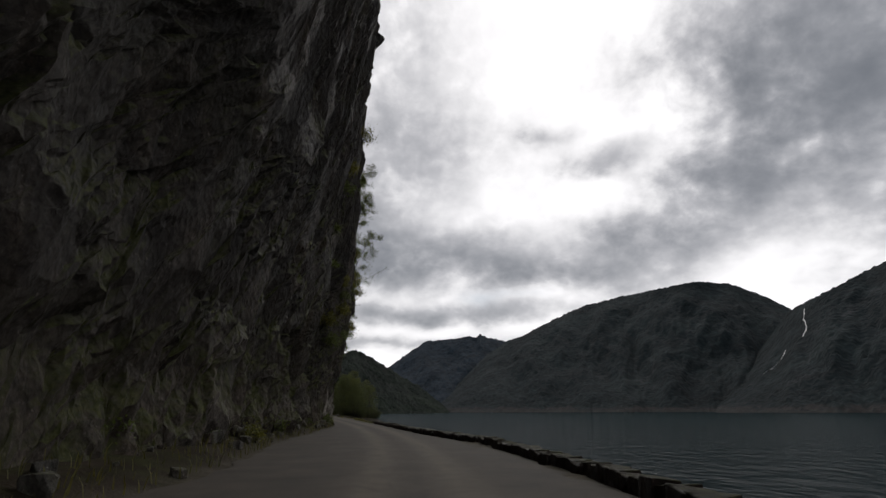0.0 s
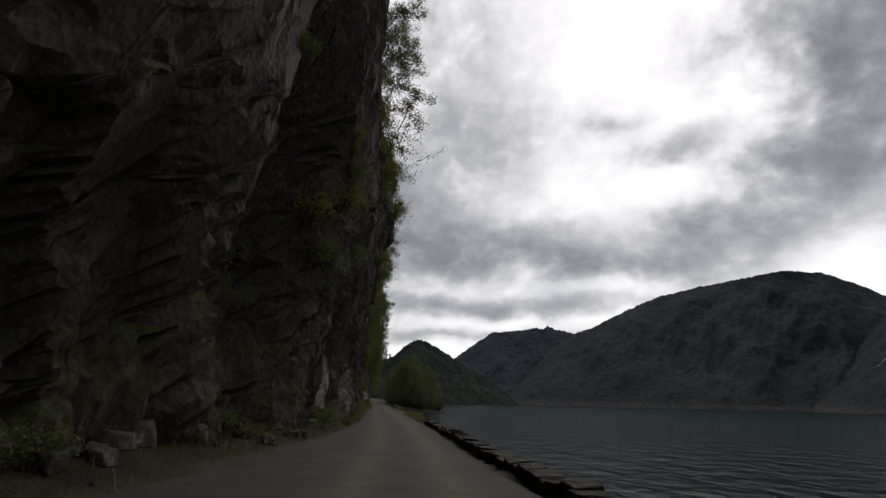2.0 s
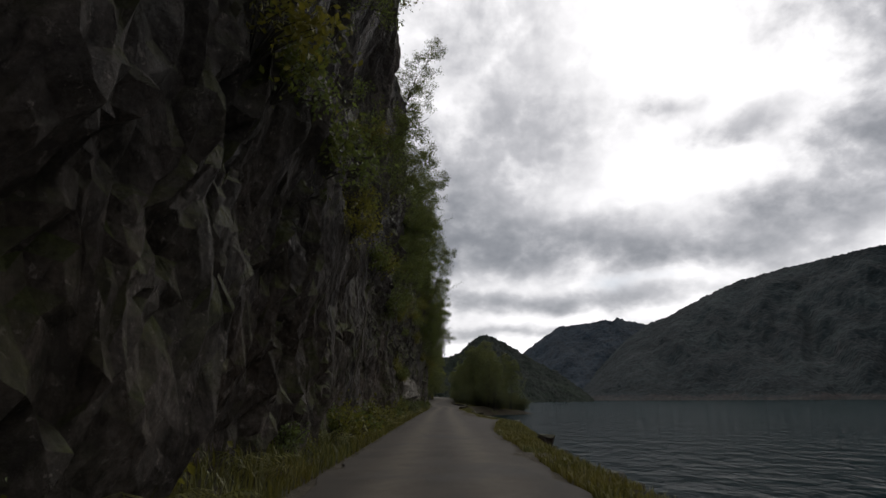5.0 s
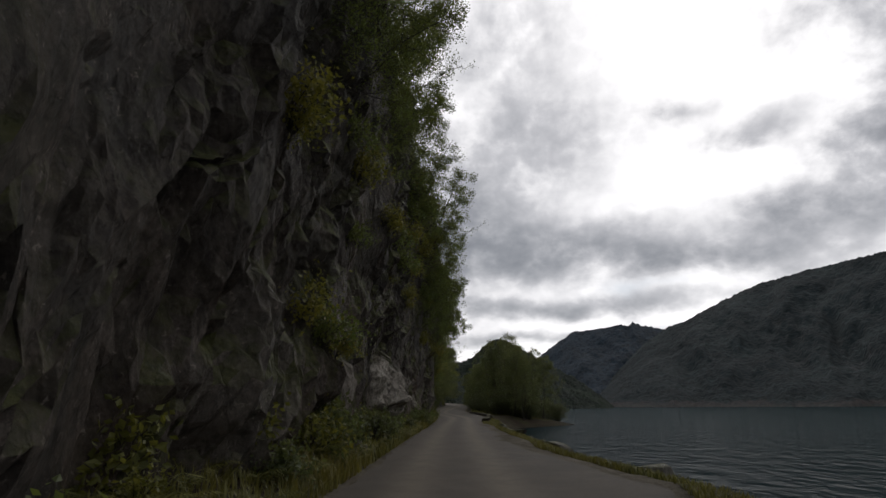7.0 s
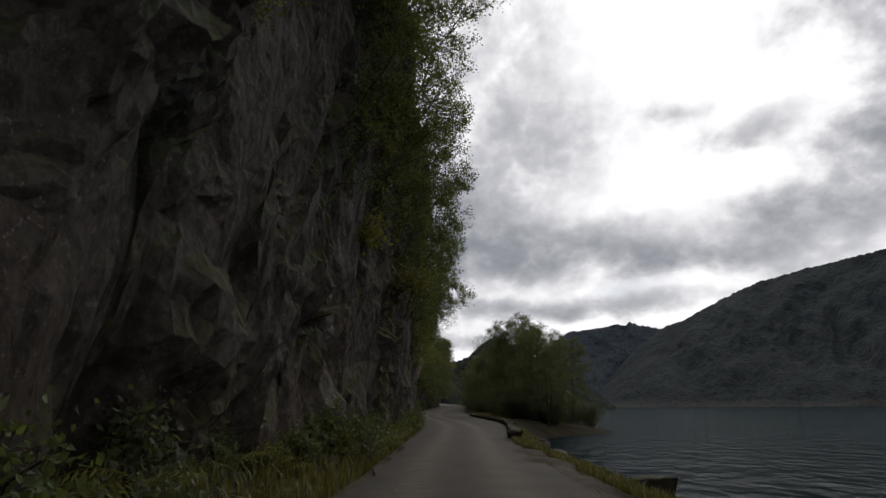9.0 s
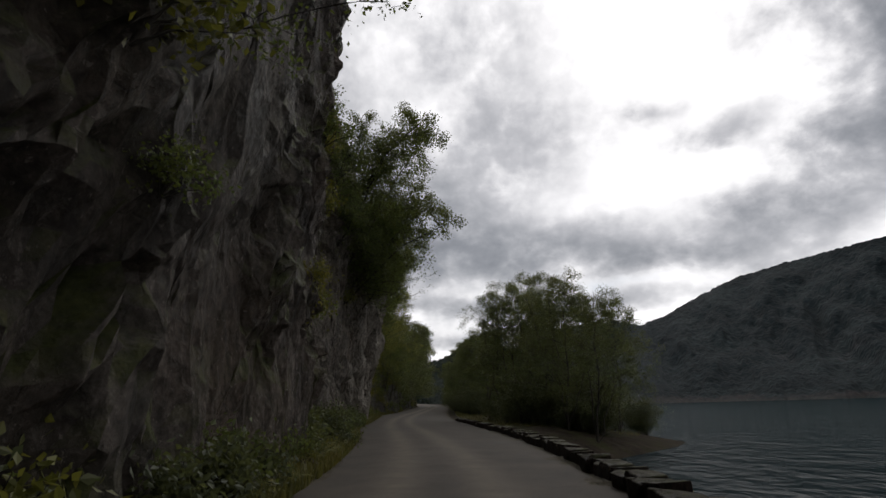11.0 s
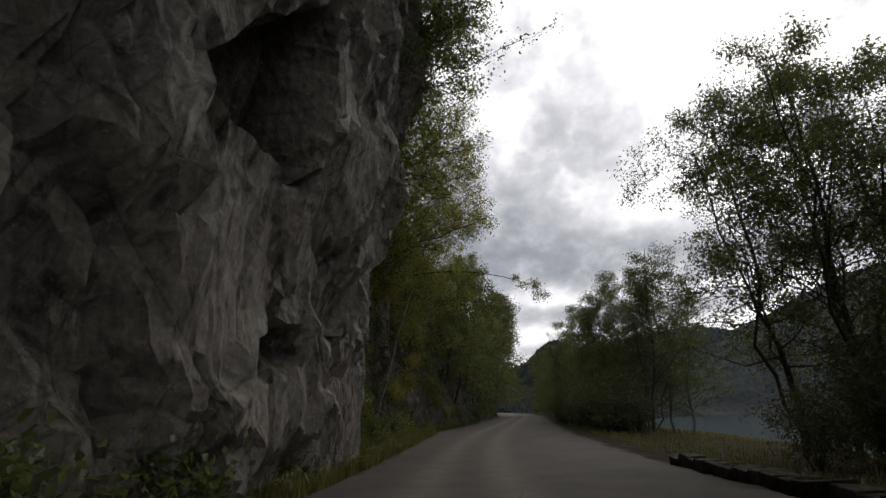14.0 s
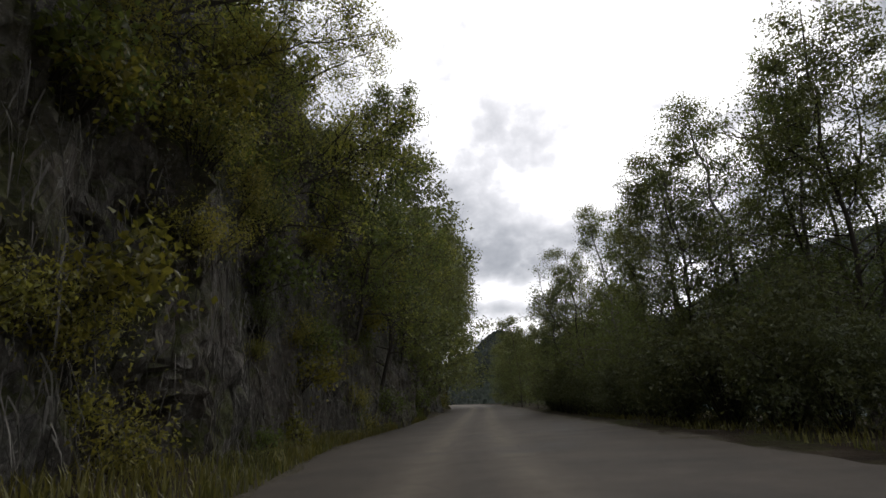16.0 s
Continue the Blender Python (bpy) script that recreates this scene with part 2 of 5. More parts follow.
m = Mat("soil_and_gravel", 0.95, 0.05)
base = m.ramp(m.noise(0.9, 7, 0.7), (0.3, (0.016, 0.012, 0.009)), (0.5, (0.034, 0.026, 0.018)), (0.7, (0.062, 0.050, 0.036)))
base = m.mix(m.ramp(m.noise(0.5, 6, 0.7), (0.48, 0.0), (0.62, 0.85)), base, m.ramp(m.noise(5, 5, 0.7), (0.3, (0.018, 0.021, 0.008)), (0.7, (0.056, 0.058, 0.021))))
gravel = m.mix(0.6, m.ramp(m.noise(1.1, 7, 0.7), (0.3, (0.075, 0.064, 0.048)), (0.7, (0.165, 0.148, 0.118))), m.ramp(m.voronoi(22, None, "F1", "Color"), (0.0, 0.4), (1.0, 1.15)), "MULTIPLY")
base = m.mix(m.math("MULTIPLY", m.attr("dust"), m.ramp(m.noise(0.8, 7, 0.7), (0.30, 0.2), (0.5, 1.0))), base, gravel)
m.colour(base)
b1 = m.bump(m.voronoi(14), 0.6, 0.05)
m.bump(m.noise(30, 6, 0.7), 0.7, 0.03, b1)
M_SOIL = m.m

m = Mat("lake_water", 0.5, 0.0)
m.colour(m.ramp(m.noise(0.004, 4, 0.5), (0.3, (0.004, 0.012, 0.014)), (0.7, (0.007, 0.020, 0.022))))
b1 = m.bump(m.noise(0.8, 3, 0.5, m.scaled(1.0, 0.55, 1.0, (0, 0, 0.25))), 1.0, 0.42)
b2 = m.bump(m.noise(1.9, 5, 0.6, m.scaled(1.0, 0.6, 1.0, (0, 0, -0.2))), 0.9, 0.14, b1)
gloss, fres, blend = m.n.new("ShaderNodeBsdfGlossy"), m.n.new("ShaderNodeFresnel"), m.n.new("ShaderNodeMixShader")
gloss.inputs["Roughness"].default_value, fres.inputs["IOR"].default_value = 0.08, 1.33
m.l.new(b2, gloss.inputs["Normal"]), m.l.new(b2, fres.inputs["Normal"])
m.l.new(m.math("MULTIPLY", fres.outputs[0], 0.34), blend.inputs[0])
m.l.new(m.b.outputs[0], blend.inputs[1]), m.l.new(gloss.outputs[0], blend.inputs[2])
m.l.new(blend.outputs[0], m.n["Material Output"].inputs[0])
M_WATER = m.m


def forest_material(name, a, b, rock, shore=0.0):
    m = Mat(name, 0.95, 0.1)
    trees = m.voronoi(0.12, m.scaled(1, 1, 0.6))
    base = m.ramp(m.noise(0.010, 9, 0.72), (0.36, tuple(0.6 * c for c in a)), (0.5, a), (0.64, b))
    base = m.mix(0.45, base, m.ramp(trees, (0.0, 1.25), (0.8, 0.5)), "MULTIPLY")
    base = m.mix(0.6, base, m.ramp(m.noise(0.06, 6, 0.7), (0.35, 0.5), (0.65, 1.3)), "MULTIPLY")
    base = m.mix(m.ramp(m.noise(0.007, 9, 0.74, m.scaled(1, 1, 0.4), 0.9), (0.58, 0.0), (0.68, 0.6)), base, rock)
    if shore:
        sep = m.n.new("ShaderNodeSeparateXYZ")
        m.l.new(m.co, sep.inputs[0])
        low = m.ramp(m.math("ADD", m.math("MULTIPLY", sep.outputs[2], 0.02), m.math("MULTIPLY", m.noise(0.02, 6, 0.7), 0.5)), (0.30, shore), (0.40, 0.0))
        base = m.mix(low, base, m.ramp(m.noise(0.09, 6, 0.7), (0.35, (0.024, 0.024, 0.024)), (0.7, (0.085, 0.066, 0.058))))
    m.colour(base)
    m.bump(trees, 0.55, 3.0)
    return m.m


# Distance haze is mixed into these base colours: bluer and paler farther off.
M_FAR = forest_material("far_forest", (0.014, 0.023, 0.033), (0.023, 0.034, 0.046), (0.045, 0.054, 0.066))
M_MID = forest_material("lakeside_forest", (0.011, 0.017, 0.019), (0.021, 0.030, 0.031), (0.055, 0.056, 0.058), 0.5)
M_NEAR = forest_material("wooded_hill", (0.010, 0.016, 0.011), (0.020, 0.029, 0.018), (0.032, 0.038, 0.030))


def leaf_material(name, dark_c, light_c, glow=0.35):
    m = Mat(name, 0.55, 0.35)
    c = m.ramp(m.rand(), (0.0, dark_c), (0.75, light_c), (1.0, tuple(1.35 * v for v in light_c)))
    c = m.mix(m.ramp(m.noise(0.35, 3, 0.5), (0.35, 0.0), (0.65, 0.5)), c, tuple(v * k for v, k in zip(light_c, (1.25, 1.0, 0.7))))
    m.colour(c)
    tr = m.n.new("ShaderNodeBsdfTranslucent")
    m.l.new(m.mix(1.0, c, (1.7, 1.6, 1.0), "MULTIPLY"), tr.inputs[0])
    ms = m.n.new("ShaderNodeMixShader")
    ms.inputs[0].default_value = glow
    m.l.new(m.b.outputs[0], ms.inputs[1])
    m.l.new(tr.outputs[0], ms.inputs[2])
    m.l.new(ms.outputs[0], m.n["Material Output"].inputs[0])
    return m.m


M_LEAF = leaf_material("birch_leaf", (0.042, 0.060, 0.021), (0.096, 0.126, 0.044), 0.45)
M_LEAF2 = leaf_material("alder_leaf", (0.041, 0.056, 0.027), (0.092, 0.114, 0.050), 0.45)
M_SUNLEAF = leaf_material("light_leaf", (0.075, 0.096, 0.030), (0.165, 0.186, 0.058), 0.5)
M_BUSHLEAF = leaf_material("bush_leaf", (0.038, 0.050, 0.027), (0.082, 0.098, 0.050), 0.4)
M_MOSSLEAF = leaf_material("yellowing_leaf", (0.080, 0.088, 0.028), (0.185, 0.190, 0.058), 0.45)
M_FERN = leaf_material("fern_leaf", (0.055, 0.066, 0.018), (0.130, 0.135, 0.036), 0.4)
M_GRASS = leaf_material("grass_blade", (0.050, 0.060, 0.018), (0.130, 0.130, 0.045), 0.25)

m = Mat("bark", 0.9, 0.2)
m.colour(m.ramp(m.noise(6, 6, 0.7, m.scaled(1, 1, 0.25)), (0.3, (0.022, 0.018, 0.014)), (0.7, (0.085, 0.075, 0.062))))
m.bump(m.noise(14, 6, 0.7, m.scaled(1, 1, 0.2)), 0.8, 0.03)
M_BARK = m.m
m = Mat("pale_bark", 0.8, 0.25)
m.colour(m.ramp(m.noise(4, 6, 0.7, m.scaled(1, 1, 0.4)), (0.35, (0.05, 0.045, 0.04)), (0.55, (0.17, 0.16, 0.14)), (0.75, (0.25, 0.24, 0.21))))
m.bump(m.noise(10, 6, 0.7), 0.5, 0.02)
M_BIRCHBARK = m.m
m = Mat("white_water", 0.4, 0.4)
m.colour(m.ramp(m.noise(0.15, 5, 0.7), (0.3, 0.45), (0.7, 0.85)))
M_FALL = m.m

# ---- the line of the road ----
CENTRE = [
    (-2.5, -45), (-0.9, -20), (0, 0), (0.2, 13.3), (-0.58, 26.5), (-2.15, 39.6), (-4.07, 52.7), (-6.26, 65.7), (-8.59, 78.65),
    (-10.87, 91.6), (-13.12, 104.4), (-15.43, 117.2), (-17.52, 130.05), (-19.41, 142.9), (-21.44, 155.7), (-24.44, 168.2),
    (-27.9, 180.5), (-31.08, 192.8), (-33.63, 205.1), (-35.6, 218), (-37.2, 231), (-38.7, 244), (-40.1, 257), (-41.6, 270),
    (-43.5, 283), (-46.5, 296), (-50.5, 308), (-56, 320), (-64, 331),
]
_c = np.array(CENTRE, float)
_d = np.concatenate([[0], np.cumsum(np.linalg.norm(np.diff(_c, axis=0), axis=1))])
_S = np.arange(0, _d[-1], 0.5)
_xy = np.stack([np.interp(_S, _d, _c[:, i]) for i in (0, 1)], 1)
_k = np.exp(-0.5 * (np.arange(-24, 25) / 9.0) ** 2)
_k /= _k.sum()
_pad = np.concatenate([_xy[0] + (_xy[1] - _xy[0]) * np.arange(-24, 0)[:, None], _xy, _xy[-1] + (_xy[-1] - _xy[-2]) * np.arange(1, 25)[:, None]])
_xy = np.stack([np.convolve(_pad[:, i], _k, "valid") for i in (0, 1)], 1)
_S = _S - _S[np.argmin(np.abs(_xy[:, 1]))]
_t = np.gradient(_xy, axis=0)
_t /= np.linalg.norm(_t, axis=1)[:, None]
S_MIN, S_MAX = _S[0], _S[-1]


def at_line(s, lat):
    """World x, y at a way s along the road and lat metres to its right."""
    s, lat = np.asarray(s, float), np.asarray(lat, float)
    x, y = np.interp(s, _S, _xy[:, 0]), np.interp(s, _S, _xy[:, 1])
    tx, ty = np.interp(s, _S, _t[:, 0]), np.interp(s, _S, _t[:, 1])
    return x + ty * lat, y - tx * lat


def road_z(s):
    return np.interp(s, [-50, 195, 240, 300, 340], [0, 0, 0.55, 1.7, 2.6])


LEFT = ([-50, 0, 15, 27, 31, 37, 45, 50, 57, 65, 100, 130, 150, 171, 183, 192, 200, 208, 218, 226, 250, 340], [-4.3, -4.4, -4.5, -5, -4.8, -4.0, -3.5, -2.8, -2.3, -2.0, -1.9, -1.7, -2.2, -2.4, -2.75, -2.8, -2.5, -2.6, -3.2, -4.0, -3.5, -3.2])
RIGHT = ([-50, 0, 13, 24, 33, 43, 60, 66, 90, 103, 112, 130, 140, 150, 161, 170, 183, 191, 210, 235, 270, 340], [3.4, 3.4, 3.4, 3.3, 2.3, 1.9, 2.0, 1.9, 2.0, 3.4, 2.2, 1.9, 1.7, 2.4, 3.3, 4.0, 4.7, 5.2, 5.0, 4.6, 3.6, 3.2])
WALL = ([-50, 0, 15, 25, 35, 42, 48, 52, 58, 63, 80, 100, 113, 118, 126, 133, 140, 148, 158, 165, 172, 178, 187, 192, 199.4, 200.5, 203, 210, 230, 250, 340],
        [-7.8, -7.6, -7.2, -6.9, -6.3, -5.5, -4.3, -3.8, -3.4, -3.0, -3.2, -3.5, -3.4, -3.2, -3.7, -3.1, -2.8, -2.6, -3.3, -4.5, -5.3, -4.5, -3.8, -3.45, -3.25, -5.2, -5.6, -5.1, -4.7, -4.4, -4.4])
LEAN = ([-50, 0, 20, 30, 38, 46, 53, 61, 68, 78, 100, 150, 168, 185, 192, 199.4, 200.6, 204, 240, 340], [0.19, 0.2, 0.23, 0.22, 0.17, 0.14, 0.17, 0.18, 0.15, 0.10, 0.07, 0.065, 0.03, 0.08, 0.18, 0.18, 0.0, -0.03, -0.06, -0.1])
WATER_Z = -1.7


def left_edge(s):
    return np.interp(s, *LEFT)


def right_edge(s):
    return np.interp(s, *RIGHT)


def bank_out(s):
    """How far beyond the road's right edge the bank meets the water."""
    return np.interp(s, [-50, 20, 40, 62, 70, 90, 120, 140, 150, 165, 175, 183, 187, 260, 340], [3.5, 2.5, 1.0, 1.0, 2.6, 3.0, 3.4, 2.6, 2.2, 2.6, 6, 14, 16.5, 18, 16])


# ---- mesh helpers ----
def mesh_of(name, verts, faces, mat=None, smooth=False):
    me = bpy.data.meshes.new(name)
    verts, faces = np.asarray(verts, np.float32), np.asarray(faces, np.int32)
    n = faces.shape[1]
    me.vertices.add(len(verts))
    me.vertices.foreach_set("co", verts.ravel())
    me.loops.add(faces.size)
    me.loops.foreach_set("vertex_index", faces.ravel())
    me.polygons.add(len(faces))
    me.polygons.foreach_set("loop_start", np.arange(0, faces.size, n, dtype=np.int32))
    me.polygons.foreach_set("loop_total", np.full(len(faces), n, np.int32))
    me.polygons.foreach_set("use_smooth", np.full(len(faces), bool(smooth)))
    me.update(calc_edges=True)
    if mat:
        me.materials.append(mat)
    return me


def grid_faces(nu, nv):
    i = np.arange(nu - 1)[:, None] * nv + np.arange(nv - 1)[None, :]
    return np.stack([i, i + nv, i + nv + 1, i + 1], -1).reshape(-1, 4)


def hash01(*k):
    h = np.zeros(np.broadcast(*k).shape)
    for j, v in enumerate(k):
        h = h + np.asarray(v) * (12.9898 + 65.233 * j + 3.71 * j * j)
    f = np.sin(h) * 43758.5453
    return f - np.floor(f)


def vnoise(x, y, seed=0):
    """Smooth value noise, -1 to 1."""
    xi, yi = np.floor(x), np.floor(y)
    fx, fy = x - xi, y - yi
    fx, fy = fx * fx * (3 - 2 * fx), fy * fy * (3 - 2 * fy)
    a, b = hash01(xi, yi, seed), hash01(xi + 1, yi, seed)
    c, d = hash01(xi, yi + 1, seed), hash01(xi + 1, yi + 1, seed)
    return ((a * (1 - fx) + b * fx) * (1 - fy) + (c * (1 - fx) + d * fx) * fy) * 2 - 1


def fbm(x, y, octaves=5, seed=0, gain=0.5):
    v, a = 0, 1.0
    for o in range(octaves):
        v = v + a * vnoise(x * 2 ** o + 17.3 * o, y * 2 ** o - 9.1 * o, seed + o)
        a *= gain
    return v


def planes(x, y, seed):
    """Chiselled rock: flat triangles between corners of random height, -1 to 1, meeting in sharp arrises."""
    k = (x + y) * 0.366
    xi, yi = np.floor(x + k), np.floor(y + k)
    fx, fy = x + k - xi, y + k - yi
    up = fx > fy
    a, b = hash01(xi, yi, seed), hash01(xi + 1, yi + 1, seed)
    c = np.where(up, hash01(xi + 1, yi, seed), hash01(xi, yi + 1, seed))
    hi, lo = np.maximum(fx, fy), np.minimum(fx, fy)
    return 2 * (a * (1 - hi) + c * (hi - lo) + b * lo) - 1


def thing(name, label, category, group="", kind="", place=(0, 0, 0), rz=0.0, size=1.0):
    ob = new(name)
    ob.empty_display_size = 0.2
    ob.matrix_world = Matrix.LocRotScale(place, Euler((0, 0, rz)), (size, size, size))
    return tagged(ob, label, category, group, kind)


def part(name, me, parent, label=""):
    ob = new(name, me)
    ob.parent = parent
    return tagged(ob, label)


# ---- ground, road, water ----
def strip(name, s, lats, zs, mat, smooth=True):
    """A sheet along the road: lats and zs are arrays of len(s) x columns."""
    x, y = at_line(s[:, None] + 0 * lats, lats)
    v = np.stack([x, y, zs], -1).reshape(-1, 3)
    return mesh_of(name, v, grid_faces(lats.shape[0], lats.shape[1])[:, ::-1], mat, smooth)


s = np.arange(S_MIN + 1, S_MAX - 1, 0.5)
le, re, bo, rz_ = left_edge(s), right_edge(s), bank_out(s), road_z(s)
cols, zz = [], []
for lat, z in ((-400 + 0 * s, 2 + 0 * s), (-60 + 0 * s, 1 + 0 * s), (le - 9, 0.9 + 0 * s), (le - 3, 0.55 + 0 * s), (le - 1.2, 0.35 + 0 * s), (le - 0.5, 0.12 + 0 * s), (le - 0.05, -0.03 + 0 * s)):
    cols.append(lat), zz.append(rz_ + z)
for f in (0.2, 0.5, 0.8):
    cols.append(le + (re - le) * f), zz.append(rz_ - 0.06)
for lat, z in ((re + 0.05, -0.03 + 0 * s), (re + 0.5, -0.05 + 0 * s), (re + 0.35 * bo + 0.4, -0.25 + 0 * s), (re + 0.7 * bo + 0.3, -0.9 + 0 * s)):
    cols.append(lat), zz.append(rz_ + z + 0.10 * fbm(s * 0.7, lat * 0.7, 4, 3))
for lat, z in ((re + bo, WATER_Z - 0.05 + 0 * s), (re + bo + 2, WATER_Z - 1.2 + 0 * s), (re + bo + 30, -9 + 0 * s), (400 + 0 * s, -30 + 0 * s)):
    cols.append(lat), zz.append(z)
near_ground = strip("ground", s, np.stack(cols, 1), np.stack(zz, 1), M_SOIL)
edge_dust = np.zeros((len(s), len(cols)), np.float32)
edge_dust[:, 5], edge_dust[:, 6] = 0.15, 0.75
edge_dust[:, 7:10] = 1.0
edge_dust[:, 10], edge_dust[:, 11] = 0.9, np.interp(s, [60, 66, 95, 105, 135, 142, 150, 160], [0.1, 0.6, 0.7, 1, 1, 0.3, 0.03, 0.0])
edge_dust[:, 12] = np.interp(s, [98, 108, 130, 140], [0, 0.6, 0.6, 0])
near_ground.attributes.new("dust", "FLOAT", "POINT").data.foreach_set("value", edge_dust.ravel())
tagged(new("ground", near_ground), "grassy soil and gravel bank beside the road", "ground", kind="structure")
far = 4800.0
me = mesh_of("lake_bed", [(-far, -far, -31), (far, -far, -31), (far, far, -31), (-far, far, -31)], [(0, 1, 2, 3)], M_SOIL)
tagged(new("ground_far", me), "dark soil of the lake basin under the water", "ground", kind="structure")

u = np.linspace(0, 1, 25)
lats = le[:, None] + (re - le)[:, None] * u[None, :]
edge_wob = 0.14 * fbm(s * 0.9, s * 0, 4, 31)
lats[:, 0] += edge_wob
lats[:, -1] += 0.16 * fbm(s * 0.8, s * 0, 4, 47)
crown_z = rz_[:, None] + 0.03 * (1 - (2 * u[None, :] - 1) ** 2) + 0.005 * fbm(s[:, None] * 0.8, lats * 0.9, 3, 5)
me = strip("road", s, lats, crown_z, M_ROAD)
trk = np.exp(-((lats - (-0.75)) / 0.42) ** 2) + np.exp(-((lats - 0.85) / 0.42) ** 2)
a = me.attributes.new("track", "FLOAT", "POINT")
a.data.foreach_set("value", np.clip(trk, 0, 1).astype(np.float32).ravel())
tagged(new("road", me), "narrow worn grey asphalt road with dusty edges", "road", kind="structure")

me = mesh_of("water", [(-far, -far, WATER_Z), (far, -far, WATER_Z), (far, far, WATER_Z), (-far, far, WATER_Z)], [(0, 1, 2, 3)], M_WATER)
tagged(new("water", me), "dark teal lake with small ripples", "water", kind="structure")

# ---- the cliff ----
# hollows in the face: way along, height, half width, half height, depth
HOLLOWS = [(45.2, 7, 2.5, 7, 2.3), (38, 4, 3, 2.5, 0.6), (12, 9, 4, 4, 1.0), (26, 8, 2.5, 4, 0.8), (83, 13, 6, 3, 1.4)]
# standing blocks and broken-out pockets: way, height, half width, half height, turn, how far out, tilt along, tilt up, sides, paleness
CHUNKS = [
    (30.8, 2.4, 2.7, 2.3, 4, 0.75, 0.1, -0.15, 4, 0.1), (35.2, 3.4, 0.9, 3.2, 12, -0.8, 0, 0, 4, 0), (39.6, 4.0, 0.8, 3.8, 22, 0.6, 0.1, 0, 4, 0.15),
    (20.5, 2.6, 0.9, 2.0, -30, 0.4, 0.1, 0, 4, 0.2), (24.2, 1.8, 0.7, 1.6, -25, 0.4, 0, 0, 4, 0.2), (51.3, 2.3, 0.4, 2.3, -5, -1.2, 0, 0, 4, 0),
    (53.3, 2.0, 1.7, 1.6, -12, 0.35, 0.12, -0.1, 5, 0.75), (55.1, 5.2, 0.7, 2.2, -14, -0.7, 0, 0.2, 4, 0), (59.3, 1.9, 1.9, 1.5, -6, 0.3, 0.1, -0.1, 5, 0.65),
    (101.5, 1.7, 1.5, 1.6, -30, 0.5, 0.1, -0.1, 4, 0.15), (62.0, 1.7, 0.45, 0.6, 20, -0.6, 0, 0, 4, 0), (105.2, 2.0, 1.5, 0.6, 0, 0.5, 0, -0.1, 4, 0), (108.6, 1.7, 0.9, 0.8, -10, 0.4, 0.1, 0, 5, 0.5),
    (118.6, 4.5, 1.6, 1.2, 22, -0.7, 0, 0.2, 4, 0), (117.4, 2.0, 2.5, 1.25, -9, 0.6, 0.1, -0.05, 5, 1.0), (117.4, 1.40, 0.7, 0.36, 0, -1.2, 0, 0, 3, 0),
    (125.5, 2.2, 1.1, 0.7, -20, 0.3, 0, 0, 4, 0.1), (131, 1.2, 0.8, 0.5, -10, 0.3, 0, 0, 5, 0.3), (159.8, 3.1, 1.1, 0.55, 10, -0.7, 0, 0, 5, 0),
    (168, 6.4, 2.6, 1.3, 55, -1.5, 0, 0, 4, 0), (164, 2.6, 1.8, 1.6, 15, 0.4, 0.1, 0, 5, 0.4), (172.2, 4.6, 1.3, 2.3, 0, 0.45, 0.1, 0, 4, 0.55), (176.2, 2.0, 1.6, 1.1, -30, 0.4, 0.1, -0.1, 4, 0.4),
    (183.2, 3.7, 1.0, 0.7, -12, 0.55, 0.1, -0.15, 5, 0.8), (182.6, 2.5, 0.9, 0.55, 0, -0.8, 0, 0, 4, 0), (180, 4.8, 1.5, 1.2, 25, 0.4, 0.1, 0, 4, 0.3), (186.4, 2.2, 1.0, 1.6, 14, 0.4, 0.1, 0, 4, 0.5),
    (188.3, 4.2, 0.5, 0.7, -25, 0.4, 0.1, 0.1, 3, 0.9), (190.5, 6.0, 0.95, 0.95, -18, -1.3, 0, 0, 3, 0), (194.1, 5.6, 1.7, 1.8, 28, 0.45, 0.15, 0, 4, 0.7),
    (192.4, 1.9, 2.5, 1.4, 6, 0.3, 0.1, -0.1, 5, 0.8), (191.9, 2.45, 0.55, 0.32, 15, -0.6, 0, 0, 3, 0), (194.4, 1.5, 1.1, 0.9, -22, 0.3, 0.1, -0.1, 4, 1.0),
]
# open cracks: from way and height to way and height, width, depth
CRACKS = [
    (192.6, 4.6, 194.4, 3.6, 0.10, 0.5), (194.4, 3.6, 195.2, 2.9, 0.10, 0.5), (193.2, 2.6, 193.8, 1.5, 0.09, 0.4), (193.9, 2.5, 194.2, 1.7, 0.08, 0.35), (174.2, 4.2, 175.9, 3.7, 0.11, 0.5), (175.9, 3.7, 177.9, 2.0, 0.11, 0.5),
    (171.2, 6.6, 172.2, 4.2, 0.08, 0.4), (54.4, 7, 53.4, 3.6, 0.12, 0.6), (32.5, 9, 33.6, 0.5, 0.16, 0.7), (41.8, 7.5, 43, 0.5, 0.14, 0.6), (60, 6.5, 59, 0.5, 0.1, 0.4), (84, 7, 86, 0.5, 0.1, 0.4), (188, 3.6, 189.4, 0.6, 0.1, 0.4),
]


def cell_slope(s):
    """How far the fractures run on along the road for each metre that they rise."""
    return np.interp(s, [-50, 2, 10, 40, 56, 75, 110, 150, 170, 188, 200, 340], [0, 0, 0.5, 0.45, 0.1, -0.05, 0.15, 0.15, -0.2, -0.4, -0.1, 0])


